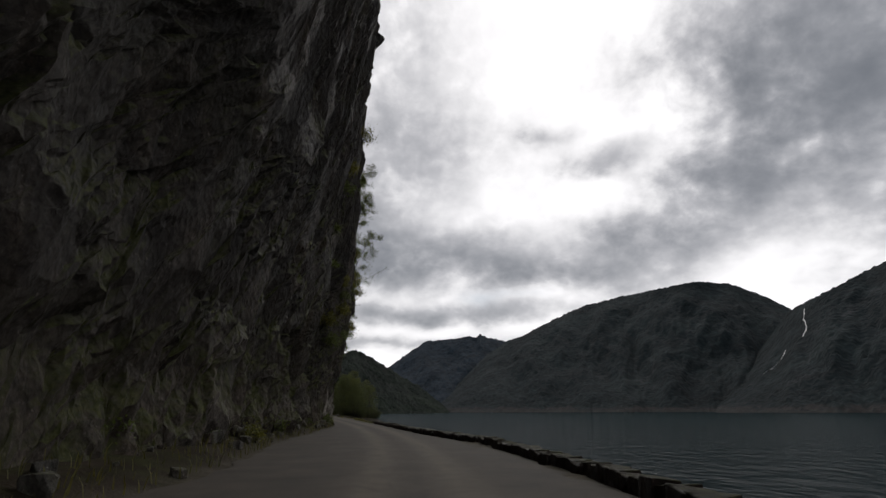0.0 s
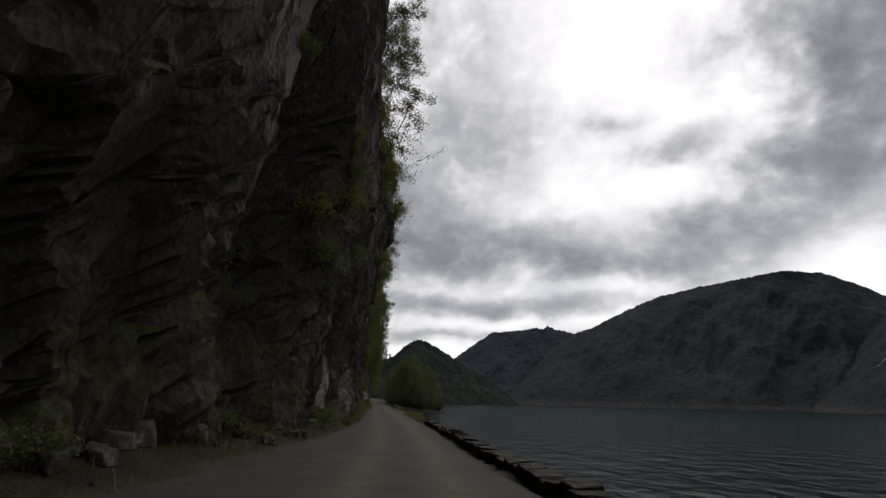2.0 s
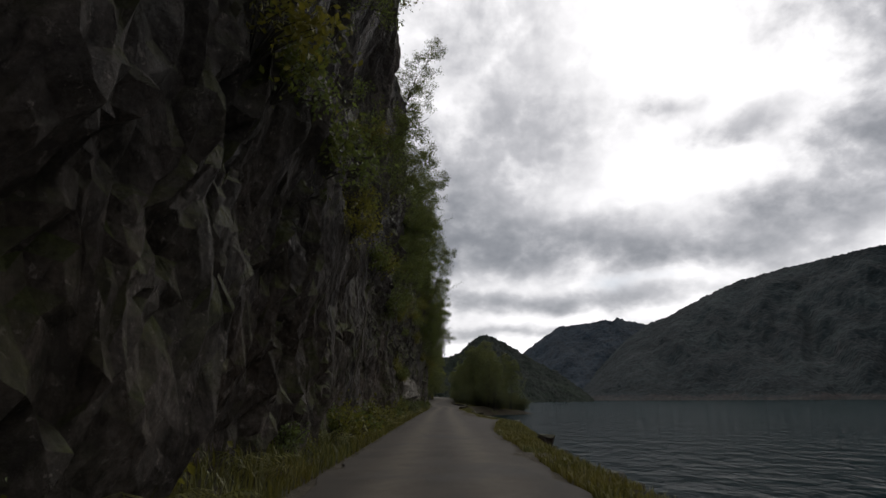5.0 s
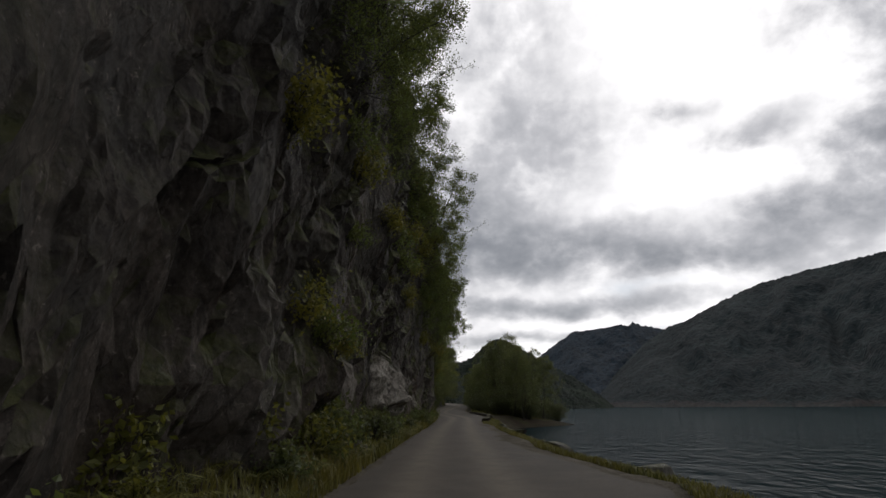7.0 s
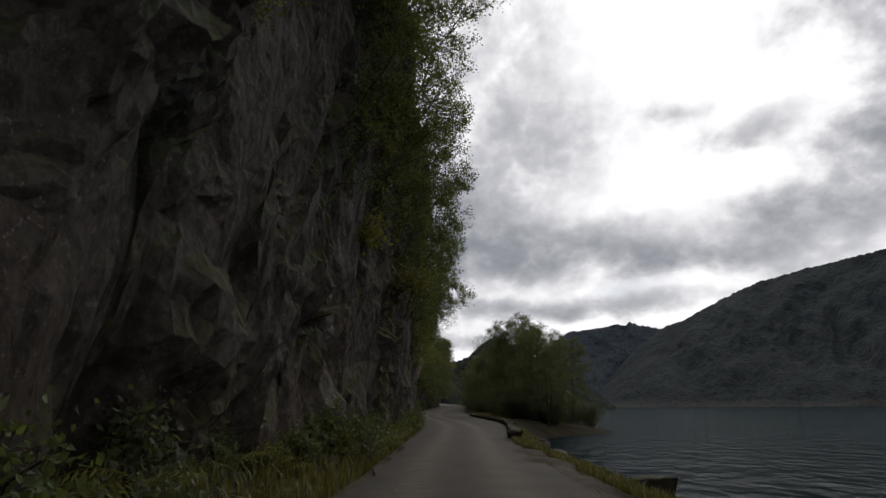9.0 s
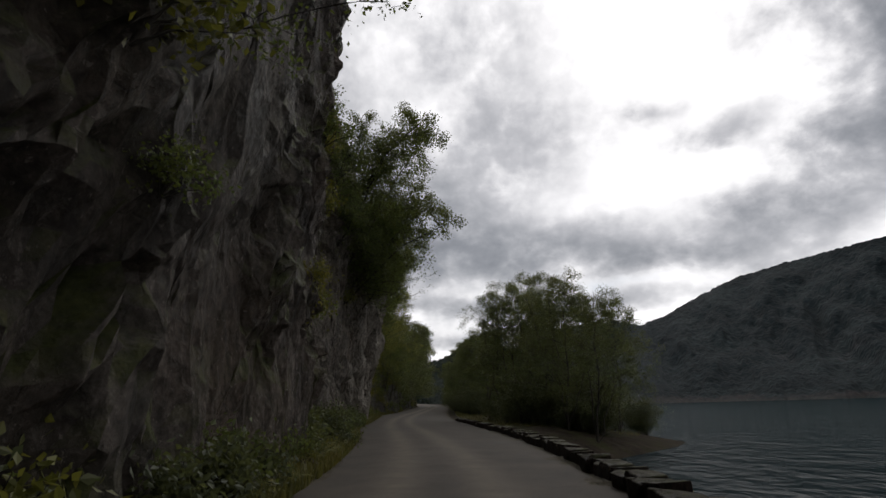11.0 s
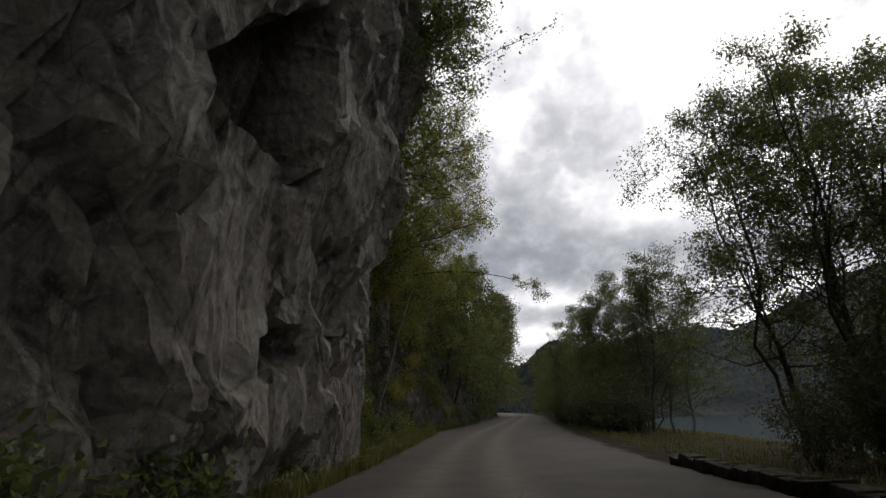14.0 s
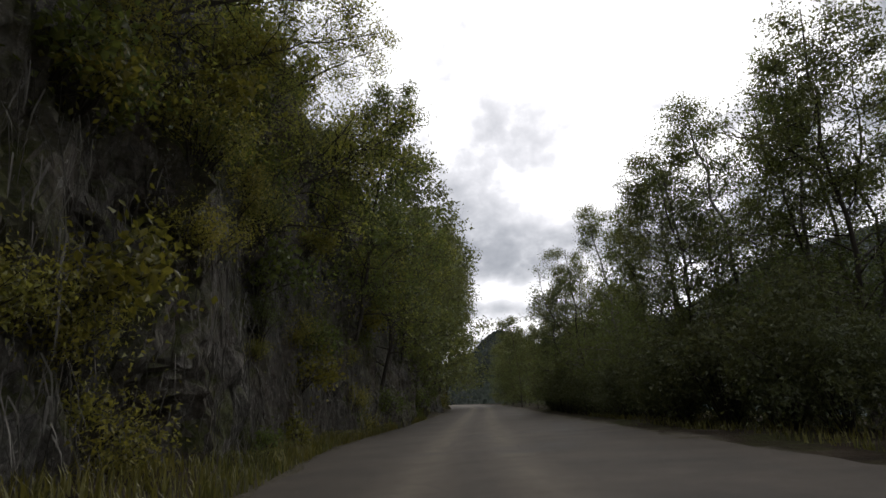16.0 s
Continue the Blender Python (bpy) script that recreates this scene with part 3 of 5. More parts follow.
def coarse_lat(s, h):
    """The large forms of the face: its line, lean and hollows."""
    cap = np.interp(s, [-50, 46, 53, 62, 70, 78, 100, 150, 165, 196, 205, 340], [26, 26, 12, 12, 18, 24, 16, 16, 15, 13, 11, 11])
    lat = np.interp(s, *WALL) + np.interp(s, *LEAN) * np.clip(np.minimum(h, cap), 0, None) - np.interp(s, [-50, 46, 53, 62, 70, 198, 204, 340], [0.35, 0.35, 0.1, 0.1, 0.35, 0.35, 0.6, 0.6]) * np.clip(h - cap, 0, None)
    k = cell_slope(s)
    p, q = s - k * h, h + 0.3 * k * s
    lat = lat + np.interp(s, [-50, 50, 68, 112, 122, 158, 170, 340], [0.5, 0.5, 0.35, 0.35, 0.4, 0.4, 0.5, 0.5]) * planes(p / 2.3, q / 6.0, 3)
    lat = lat + 0.3 * fbm(s * 0.12, h * 0.12, 3, 71) - 0.05
    lat = lat + np.interp(s, [-50, 35, 50, 340], [0.8, 0.8, 0.15, 0.15]) * np.exp(-(np.clip(h, 0, None) / 1.3) ** 2)
    for s0, h0, ws, wh, deep in HOLLOWS:
        lat = lat - deep * np.exp(-(((s - s0) / ws) ** 2 + ((h - h0) / wh) ** 2) ** 2)
    return lat


def chunk_lat(s, h):
    """What the blocks, pockets and cracks add to the face, and how pale the freshly broken stone is, with one stretch
    brightened.
    """
    # The starting value is light painted into the rock from 158 to 201 along.
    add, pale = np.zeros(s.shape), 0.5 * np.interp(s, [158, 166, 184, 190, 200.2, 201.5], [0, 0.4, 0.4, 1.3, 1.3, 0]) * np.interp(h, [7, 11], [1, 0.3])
    for k, (s0, h0, ws, wh, turn, out_, ts, th, sides, white) in enumerate(CHUNKS):
        c, d = math.cos(radians(turn)), math.sin(radians(turn))
        u, v = (c * (s - s0) + d * (h - h0)) / ws, (c * (h - h0) - d * (s - s0)) / wh
        far_ = np.full(s.shape, -9.0)
        for j in range(sides):
            a = -math.pi / 2 + 2 * math.pi * j / sides + 0.35 * (hash01(k, j, 3) - 0.5)
            far_ = np.maximum(far_, (u * math.cos(a) + v * math.sin(a)) * (0.9 + 0.3 * hash01(k, j, 7)))
        inside = np.clip((3.5 if out_ > 0 else 7.0) * (1 - far_), 0, 1)
        add = add + inside * (out_ + ts * u + th * v)
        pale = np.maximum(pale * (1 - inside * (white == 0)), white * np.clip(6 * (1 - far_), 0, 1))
    for s0, h0, s1, h1, wide, deep in CRACKS:
        f = np.clip(((s - s0) * (s1 - s0) + (h - h0) * (h1 - h0)) / ((s1 - s0) ** 2 + (h1 - h0) ** 2), 0, 1)
        d = np.hypot(s - s0 - f * (s1 - s0) + 0.15 * vnoise(s * 2, h * 2, 61), h - h0 - f * (h1 - h0) + 0.15 * vnoise(s * 2, h * 2, 67))
        add = add - deep * np.exp(-(d / (1.6 * wide)) ** 2)
    return add, pale


def halved(g):
    """A sheet of twice as many cells, new corners half-way along the edges and the diagonals."""
    n, m_, k = g.shape
    out = np.empty((2 * n - 1, 2 * m_ - 1, k))
    out[::2, ::2] = g
    out[1::2, ::2] = (g[1:] + g[:-1]) / 2
    out[::2, 1::2] = (g[:, 1:] + g[:, :-1]) / 2
    out[1::2, 1::2] = (g[1:, 1:] + g[:-1, :-1]) / 2
    return out


ROUGH = ([-50, 40, 50, 60, 100, 110, 121, 150, 165, 188, 200, 340], [0.9, 1.0, 1.2, 1.15, 1.05, 1.2, 1.4, 1.05, 1.3, 1.1, 0.95, 1.2])


def cliff_mesh(name, s0, s1, ds, hs, mat, seed, levels=3, rough=1.0):
    """Broken rock: large uneven facets, each broken again into smaller ones, with the edges of the mesh along the arrises."""
    r = np.random.default_rng(seed)
    A, H = np.meshgrid(np.linspace(s0, s1, int((s1 - s0) / ds) + 1), hs, indexing="ij")
    ends = np.interp(A, [s0, s0 + 3, s1 - 3, s1], [0, 1, 1, 0])
    dh = np.gradient(hs)[None, :]
    inner = (np.arange(len(A)) > 0) & (np.arange(len(A)) < len(A) - 1)
    S = A + ends * cell_slope(A) * (np.clip(H, 0, 13) - 5) + inner[:, None] * ds * 0.62 * (r.uniform(size=A.shape) - 0.5)
    H = H + dh * 0.62 * (r.uniform(size=A.shape) - 0.5)
    H[:, 0] = hs[0]
    kick = np.sign(r.normal(size=A.shape)) * r.uniform(0.1, 1, A.shape) ** 1.5
    g = np.stack([S, H, coarse_lat(S, H) + 0.19 * rough * np.interp(S, *ROUGH) * kick], -1)
    size = ds
    for lv in range(levels):
        g = halved(g)
        size /= 2
        # some stretches are plain slabs, others shattered
        broken = np.clip(0.85 + 1.0 * vnoise(g[..., 0] * 0.4, g[..., 1] * 0.25, 201) + 0.6 * vnoise(g[..., 0] * 1.2, g[..., 1] * 0.7, 207), 0.32, 1.8)
        d = r.normal(size=g.shape[:2]) * broken * size * (0.34, 0.42, 0.36)[lv] * rough * np.interp(g[..., 0], *ROUGH)
        slip = r.uniform(-0.3, 0.3, (*g.shape[:2], 2)) * size
        d[::2, 1::2] *= np.interp(g[::2, 1::2, 0], [160, 186], [0.6, 0.85])
        d[::2, ::2], slip[::2, ::2] = 0, 0
        slip[0], slip[-1] = 0, 0
        g[..., 2] += d
        g[..., :2] += slip * (1, 1)
        if lv == min(1, levels - 1):
            add, _ = chunk_lat(g[..., 0], g[..., 1])
            g[..., 2] += add
    S, H, L = g[..., 0], g[..., 1], g[..., 2]
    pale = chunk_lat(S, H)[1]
    X, Y = at_line(S, L)
    n, m_ = S.shape
    i = (np.arange(n - 1)[:, None] * m_ + np.arange(m_ - 1)[None, :]).ravel()
    tri = np.concatenate([np.stack([i, i + m_, i + m_ + 1], 1), np.stack([i, i + m_ + 1, i + 1], 1)])
    me = mesh_of(name, np.stack([X, Y, H + road_z(S)], -1).reshape(-1, 3), tri, mat, True)
    me.set_sharp_from_angle(angle=radians(8))
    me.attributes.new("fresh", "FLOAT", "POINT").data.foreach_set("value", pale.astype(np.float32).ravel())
    # Strength by stretch and height: shade under the leaning rock, put in as tone.
    wet = np.interp(S, [-20, 0, 42, 48, 50, 58, 85, 116, 132, 156, 168, 188, 340], [1, 1, 1, 1, 0.5, 0.8, 0.9, 0.9, 1.0, 0.45, 0.25, 0.03, 0.1]) * np.interp(H, [1, 4], [0.4, 1])
    me.attributes.new("wet", "FLOAT", "POINT").data.foreach_set("value", wet.astype(np.float32).ravel())
    return me


cliff_h = np.concatenate([np.arange(-0.7, 14, 1.5), np.linspace(15, 46, 12)])
CLIFF_MESHES = [cliff_mesh("cliff", 2, 201.3, 0.82, cliff_h, M_ROCK, 41), cliff_mesh("cliff_behind", S_MIN + 2, 2.0, 1.4, cliff_h, M_ROCK, 42, 1), cliff_mesh("cliff_overgrown", 201.2, 310, 0.9, cliff_h, M_MOSSROCK, 43, 3, 1.15)]
for me, label in zip(CLIFF_MESHES, ("dark overhanging fractured grey rock cliff along the road", "dark grey rock cliff beside the road", "mossy overgrown rock slope beside the road")):
    tagged(new(me.name, me), label, "cliff", kind="structure")
FACE = []
for me in CLIFF_MESHES:
    co, ix = np.empty(3 * len(me.vertices), np.float32), np.empty(len(me.loops), np.int32)
    me.vertices.foreach_get("co", co), me.loops.foreach_get("vertex_index", ix)
    FACE.append(BVHTree.FromPolygons(co.reshape(-1, 3).tolist(), ix.reshape(-1, 3).tolist(), all_triangles=True))


def cliff_lat(s, h):
    """How far right of the road's line the rock face stands, s along it and h up, as a level line from over the road meets it."""
    out = []
    for s1, h1 in zip(np.ravel(s), np.ravel(h)):
        x, y = at_line(s1, 3.0)
        x2, y2 = at_line(s1, 2.0)
        eye, way = Vector((float(x), float(y), float(h1 + road_z(s1)))), Vector((float(x2 - x), float(y2 - y), 0.0))
        hits = [q[3] for q in (t.ray_cast(eye, way) for t in FACE) if q[0] is not None]
        out.append(3.0 - min(hits) if hits else float(coarse_lat(np.array(s1), np.array(h1))))
    return np.array(out)


# ---- mountains over the lake ----
def mountain(name, label, profile, r_base, r_ridge, mat, seed, shore=0.0):
    """A hillside rising from the shore to a ridge; profile gives bearing and height in degrees, seen from the road."""
    az = np.array([p[0] for p in profile], float)
    el = np.array([p[1] for p in profile], float)
    n = 420
    A = np.linspace(az[0], az[-1], n)
    E = np.interp(A, az, el)
    V = np.linspace(0, 1, 110)
    ridge_r = r_ridge * (1 + 0.06 * fbm(A * 0.15, A * 0, 3, seed))
    AA, VV = np.meshgrid(A, V, indexing="ij")
    top = np.tan(np.radians(E)) * ridge_r
    r = r_base * (1 + 0.05 * fbm(AA * 0.2, AA * 0, 3, seed + 3)) * (1 - VV) + ridge_r[:, None] * VV
    z = (top[:, None] + 6) * VV ** 1.15 - 6
    rough = np.sin(np.pi * VV) ** 0.7
    bumps = max(1.7, r_ridge * 0.001)
    z = z + rough * top[:, None] * 0.035 * fbm(AA * 0.35, VV * 4, 3, seed + 7) + bumps * (VV > 0.02) * fbm(AA * 4.5, VV * 60, 3, seed + 9, 0.8)
    r = r + rough * r_ridge * 0.022 * fbm(AA * 0.5, VV * 3, 4, seed + 11)
    # behind the ridge the ground falls away
    back_r, back_z = ridge_r * 1.25, top * 0.4
    r = np.concatenate([r, back_r[:, None]], 1)
    z = np.concatenate([z, back_z[:, None]], 1)
    AA = np.concatenate([AA, A[:, None]], 1)
    x, y = np.sin(np.radians(AA)) * r, np.cos(np.radians(AA)) * r
    me = mesh_of(name, np.stack([x - 8, y + 40, z], -1).reshape(-1, 3), grid_faces(n, 111)[:, ::-1], mat, True)
    tagged(new(name, me), label, "mountain", kind="structure")


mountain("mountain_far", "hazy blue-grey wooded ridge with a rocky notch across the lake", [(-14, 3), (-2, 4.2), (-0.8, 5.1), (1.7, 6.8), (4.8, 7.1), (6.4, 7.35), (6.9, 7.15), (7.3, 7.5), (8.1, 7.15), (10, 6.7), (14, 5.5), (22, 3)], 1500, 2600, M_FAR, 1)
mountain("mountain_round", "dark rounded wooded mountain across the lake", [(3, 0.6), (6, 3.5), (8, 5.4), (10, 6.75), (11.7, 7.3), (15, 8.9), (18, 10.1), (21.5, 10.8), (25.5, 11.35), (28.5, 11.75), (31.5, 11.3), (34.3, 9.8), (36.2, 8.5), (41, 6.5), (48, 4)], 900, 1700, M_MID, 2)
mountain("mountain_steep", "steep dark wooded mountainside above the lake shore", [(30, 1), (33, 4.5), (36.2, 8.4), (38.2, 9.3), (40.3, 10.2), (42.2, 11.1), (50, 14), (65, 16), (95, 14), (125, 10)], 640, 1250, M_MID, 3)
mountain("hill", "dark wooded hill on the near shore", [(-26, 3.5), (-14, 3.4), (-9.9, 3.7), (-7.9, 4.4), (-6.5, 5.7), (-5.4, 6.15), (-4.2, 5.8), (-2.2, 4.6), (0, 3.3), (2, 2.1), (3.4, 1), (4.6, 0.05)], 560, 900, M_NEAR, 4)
# Unseen ring of hills behind the road and cliff, added for reflections.
mountain("mountain_behind", "unseen dark wooded mountains added behind for reflections", [(118, 9), (150, 14), (190, 12), (230, 17), (280, 18), (320, 15), (338, 9)], 900, 1700, M_MID, 5)

# ---- plants ----
rng = np.random.default_rng(11)


def leaf_cards(centres, size, rng, droop=0.3, aspect=0.62, quad=False):
    """Small leaves round the given centres: pointed ovals folded along the rib, or plain points for crowns seen from afar."""
    n = len(centres)
    d = rng.normal(size=(n, 3))
    d[:, 2] -= droop
    d /= np.linalg.norm(d, axis=1)[:, None]
    side = np.cross(d, rng.normal(size=(n, 3)))
    side /= np.linalg.norm(side, axis=1)[:, None] + 1e-9
    up = np.cross(side, d)
    L = size * rng.uniform(0.6, 1.35, n)[:, None]
    if quad:
        v = np.stack([centres, centres + d * L * 0.45 + side * L * aspect * 0.5 + up * L * 0.08, centres + d * L, centres + d * L * 0.45 - side * L * aspect * 0.5 + up * L * 0.08], 1)
        return v.reshape(-1, 3), np.arange(4 * n).reshape(-1, 4)
    v = np.stack([centres - side * L * aspect * 0.45, centres + side * L * aspect * 0.45 + up * L * 0.1, centres + d * L], 1)
    return v.reshape(-1, 3), np.arange(3 * n).reshape(-1, 3)


def tube(points, radii, sides=6):
    """A tapered limb along points."""
    p = np.asarray(points, float)
    t = np.gradient(p, axis=0)
    t /= np.linalg.norm(t, axis=1)[:, None] + 1e-9
    ref = np.where(np.abs(t[:, 2:3]) > 0.9, [[1.0, 0, 0]], [[0, 0, 1.0]])
    u = np.cross(t, ref)
    u /= np.linalg.norm(u, axis=1)[:, None] + 1e-9
    w = np.cross(t, u)
    a = np.linspace(0, 2 * np.pi, sides, endpoint=False)
    v = p[:, None] + np.asarray(radii)[:, None, None] * (np.cos(a)[None, :, None] * u[:, None] + np.sin(a)[None, :, None] * w[:, None])
    n = len(p)
    i, j = np.meshgrid(np.arange(n - 1), np.arange(sides), indexing="ij")
    k = (j + 1) % sides
    f = np.stack([i * sides + j, i * sides + k, (i + 1) * sides + k, (i + 1) * sides + j], -1).reshape(-1, 4)
    return v.reshape(-1, 3), f


def join(parts):
    vs, fs, o = [], [], 0
    for v, f in parts:
        vs.append(v), fs.append(f + o)
        o += len(v)
    return np.concatenate(vs), np.concatenate(fs)


def tree_meshes(seed, height, spread, leaves, leaf, lean=(0, 0), first=0.25, bark=None, green=None, limbs=16, cluster=0.45, extra=0, quad=False, girth=0.0065, taper=0.75):
    r = np.random.default_rng(seed)
    n = 12
    h = np.linspace(0, 1, n)
    wob = np.cumsum(r.normal(size=(n, 2)) * 0.009 * height, axis=0)
    wob -= wob[0]
    trunk = np.stack([wob[:, 0] + lean[0] * h ** 1.5, wob[:, 1] + lean[1] * h ** 1.5, h * height], 1)
    stems = []
    for k in range(extra):
        a = 6.28 * k / max(extra, 1) + r.uniform(0, 2)
        o = np.array([math.cos(a), math.sin(a), 0]) * spread * 0.55
        stems.append(tube(trunk * [1, 1, 0.86] + h[:, None] ** 0.7 * o + np.cumsum(r.normal(size=(n, 3)) * 0.012 * height, axis=0) * (h > 0)[:, None], 0.7 * girth * height * (1.08 - h) ** 0.8 + 0.006, 6))
    tv = tube(trunk, girth * height * (1.08 - h) ** 0.8 + 0.006, 8)
    limb_parts, tips = [], []
    for i in range(limbs):
        f = first + (0.97 - first) * (i + r.uniform(0, 0.8)) / limbs
        p0 = np.array([np.interp(f, h, trunk[:, k]) for k in range(3)])
        az = i * 2.4 + r.uniform(-0.5, 0.5)
        ln = spread * (1.05 - taper * max(0, f - first) / (1 - first)) * r.uniform(0.65, 1.15)
        rise = r.uniform(0.25, 0.9)
        m = 6
        q = np.linspace(0, 1, m)
        dirv = np.array([math.cos(az), math.sin(az), rise])
        pts = p0 + q[:, None] * dirv * ln + np.cumsum(r.normal(size=(m, 3)) * 0.05 * ln, axis=0) * (q > 0)[:, None]
        pts[:, 2] -= 0.25 * ln * q ** 2
        limb_parts.append(tube(pts, (0.42 * girth * height * (1.1 - f)) * (1.05 - q) + 0.004, 5))
        for k in range(5):
            g = r.uniform(0.35, 1.0)
            b0 = np.array([np.interp(g, q, pts[:, c]) for c in range(3)])
            dv = dirv * 0.4 + r.normal(size=3) * 0.6
            b1 = b0 + np.clip(dv, -1.0, 1.0) * ln * 0.30
            mid = (b0 + b1) / 2 + r.normal(size=3) * 0.05 * ln
            limb_parts.append(tube([b0, mid, b1], [0.014, 0.009, 0.004], 4))
            tips += [b1, b1, mid]
            b2 = b1 + np.clip(dv * 0.5 + r.normal(size=3) * 0.5, -0.8, 0.8) * ln * 0.24
            limb_parts.append(tube([b1, b2], [0.006, 0.003], 3))
            tips += [b2, b2, (b1 + b2) / 2]
        tips.append(pts[-1])
    tips = np.array(tips)
    pick = tips[r.integers(0, len(tips), leaves)]
    blob = r.normal(size=(leaves, 3))
    blob *= (1.15 * cluster * r.uniform(0, 1, leaves) ** 0.45 / np.linalg.norm(blob, axis=1))[:, None] * np.array([1, 1, 0.8])
    lv = leaf_cards(pick + blob, leaf, r, quad=quad)
    fit_ = height / np.percentile(lv[0][:, 2], 99.8)
    tv, lv = (tv[0] * fit_, tv[1]), (lv[0] * fit_, lv[1])
    stems, limb_parts = [(v * fit_, f) for v, f in stems], [(v * fit_, f) for v, f in limb_parts]
    return (mesh_of("trunk", *join([tv] + stems + limb_parts), bark or M_BARK, True), mesh_of("crown", *lv, green or M_LEAF))


def tree(name, label, meshes, place, rz=0.0, size=1.0, group=""):
    ob = thing(name, label, "tree", group, place=place, rz=rz, size=size)
    for n, me in zip(("trunk", "crown"), meshes):
        part(n, me, ob)
    return ob


def bush_meshes(seed, wide, high, leaves, leaf, green, lean=0.0, quad=False):
    r = np.random.default_rng(seed)
    stems, tips = [], []
    for i in range(18):
        az, out = r.uniform(0, 6.28), r.uniform(0.2, 1.0)
        end = np.array([math.cos(az) * wide * 0.5 * out + lean, math.sin(az) * wide * 0.5 * out, high * r.uniform(0.35, 1.0) * (1.15 - 0.5 * out)])
        mid = end * np.array([0.4, 0.4, 0.6]) + r.normal(size=3) * 0.05 * high
        stems.append(tube([(0, 0, -0.1), mid, end], [0.02, 0.013, 0.004], 4))
        for g in (0.55, 0.75, 0.9, 1.0):
            tips.append(mid * (1 - g) + end * g)
    tips = np.array(tips)
    c = tips[r.integers(0, len(tips), leaves)] + r.normal(size=(leaves, 3)) * 0.13 * max(wide, high) * r.uniform(0.3, 1.2, leaves)[:, None]
    return mesh_of("stem", *join(stems), M_BARK, True), mesh_of("foliage", *leaf_cards(c, leaf, r, quad=quad), green)


def bush(name, label, meshes, place, rz=0.0, size=1.0, group="", category="bush"):
    ob = thing(name, label, category, group, place=place, rz=rz, size=size)
    for n, me in zip(("stem", "foliage"), meshes):
        part(n, me, ob)
    return ob


def spot(s, lat, z=0.0):
    x, y = at_line(s, lat)
    return (float(x), float(y), float(z + road_z(s)))


def ground_z(s, lat):
    """Height of the bank to the right of the road, and of the verge to its left."""
    le_, re_, bo_ = left_edge(s), right_edge(s), bank_out(s)
    if lat < le_:
        return float(np.interp(le_ - lat, [0, 0.5, 1.2, 3, 9], [0, 0.12, 0.35, 0.55, 0.9]))
    return float(np.interp(lat - re_, [0, 0.5, 0.35 * bo_ + 0.4 + 1e-3, 0.7 * bo_ + 0.31, bo_ + 0.01], [-0.05, -0.06, -0.25, -0.9, WATER_Z]))


ALDERS = [tree_meshes(101 + i, 10.0, 2.7, 22000, 0.086, (r0, r1), 0.22, M_BARK, M_LEAF2, 38, 0.36, 2) for i, (r0, r1) in enumerate(((0.6, 0.2), (-0.5, 0.5), (0.2, -0.7)))]
BIRCHES = [tree_meshes(131 + i, 10.0, 2.15, 17000, 0.076, (r0, r1), 0.12, M_BIRCHBARK, M_LEAF, 46, 0.36, taper=0.84) for i, (r0, r1) in enumerate(((0.3, 0.2), (-0.4, -0.3)))]
SMALL_LEAF = [tree_meshes(141 + i, 10.0, 2.6, 17000, 0.10, (0.3, 0.4 * i), 0.12, M_BARK, M_LEAF, 36, 0.38) for i in range(2)]
FAR_TREES = [tree_meshes(151 + i, 10.0, 2.7, 8000, 0.17, (0.4, -0.3 * i), 0.1, M_BARK, M_LEAF2, 24, 0.6) for i in range(2)]
LEANERS = [tree_meshes(201 + i, 7.0, 2.2, 6000, 0.102, (3.0, 0.5 * i), 0.1, M_BARK, M_LEAF, 26, 0.34, 0, True) for i in range(3)]
BUSHES = [bush_meshes(301 + i, 2.6, 2.4, 6500, 0.085, M_BUSHLEAF, 0.0) for i in range(3)]
HANGERS = [bush_meshes(321 + i, 1.8, 1.0, 850, 0.105, (M_LEAF, M_FERN)[i], 0.35, True) for i in range(2)]
MATS = [bush_meshes(331 + i, 1.5, 1.2, 2400, 0.055, (M_MOSSLEAF, M_MOSSLEAF, M_LEAF2, M_MOSSLEAF)[i], 0.25) for i in range(4)]

# trees between road and lake: way along the road, offset, height
SHORE_TREES = [
    (178, 11, 8.2), (182, 10.7, 10.5), (187, 11.4, 11.6), (192.5, 13, 11.3), (195.5, 13.2, 11.2), (198.5, 12.8, 12.3), (200.5, 11.8, 13.4), (202.3, 10.2, 13.2), (205, 13.2, 14.8), (186.5, 16, 9.5), (197, 16, 11.5),
    (226, 10.4, 11.4), (230, 9.0, 10.2), (234.5, 8.5, 9.8), (229, 11.2, 10.6), (224.5, 10.6, 12.6), (228, 9.8, 12), (224, 13, 10.4), (232, 8.4, 11.3), (227, 12.5, 11), (238, 7.7, 11), (244, 7.1, 10.5), (250, 6.7, 10),
]
r = np.random.default_rng(5)
for k, (s0, lat0, high) in enumerate(SHORE_TREES):
    kind = BIRCHES[k % 2] if s0 > 215 and k % 3 else ALDERS[k % 3]
    label = "slender birch tree with drooping twigs beside the lake" if s0 > 215 and k % 3 else "green alder tree with several thin stems beside the lake"
    tree("tree", label, kind, spot(s0, lat0, ground_z(s0, lat0) - 0.15), r.uniform(0, 6.28), (high - ground_z(s0, lat0)) / 10, "trees by the lake")
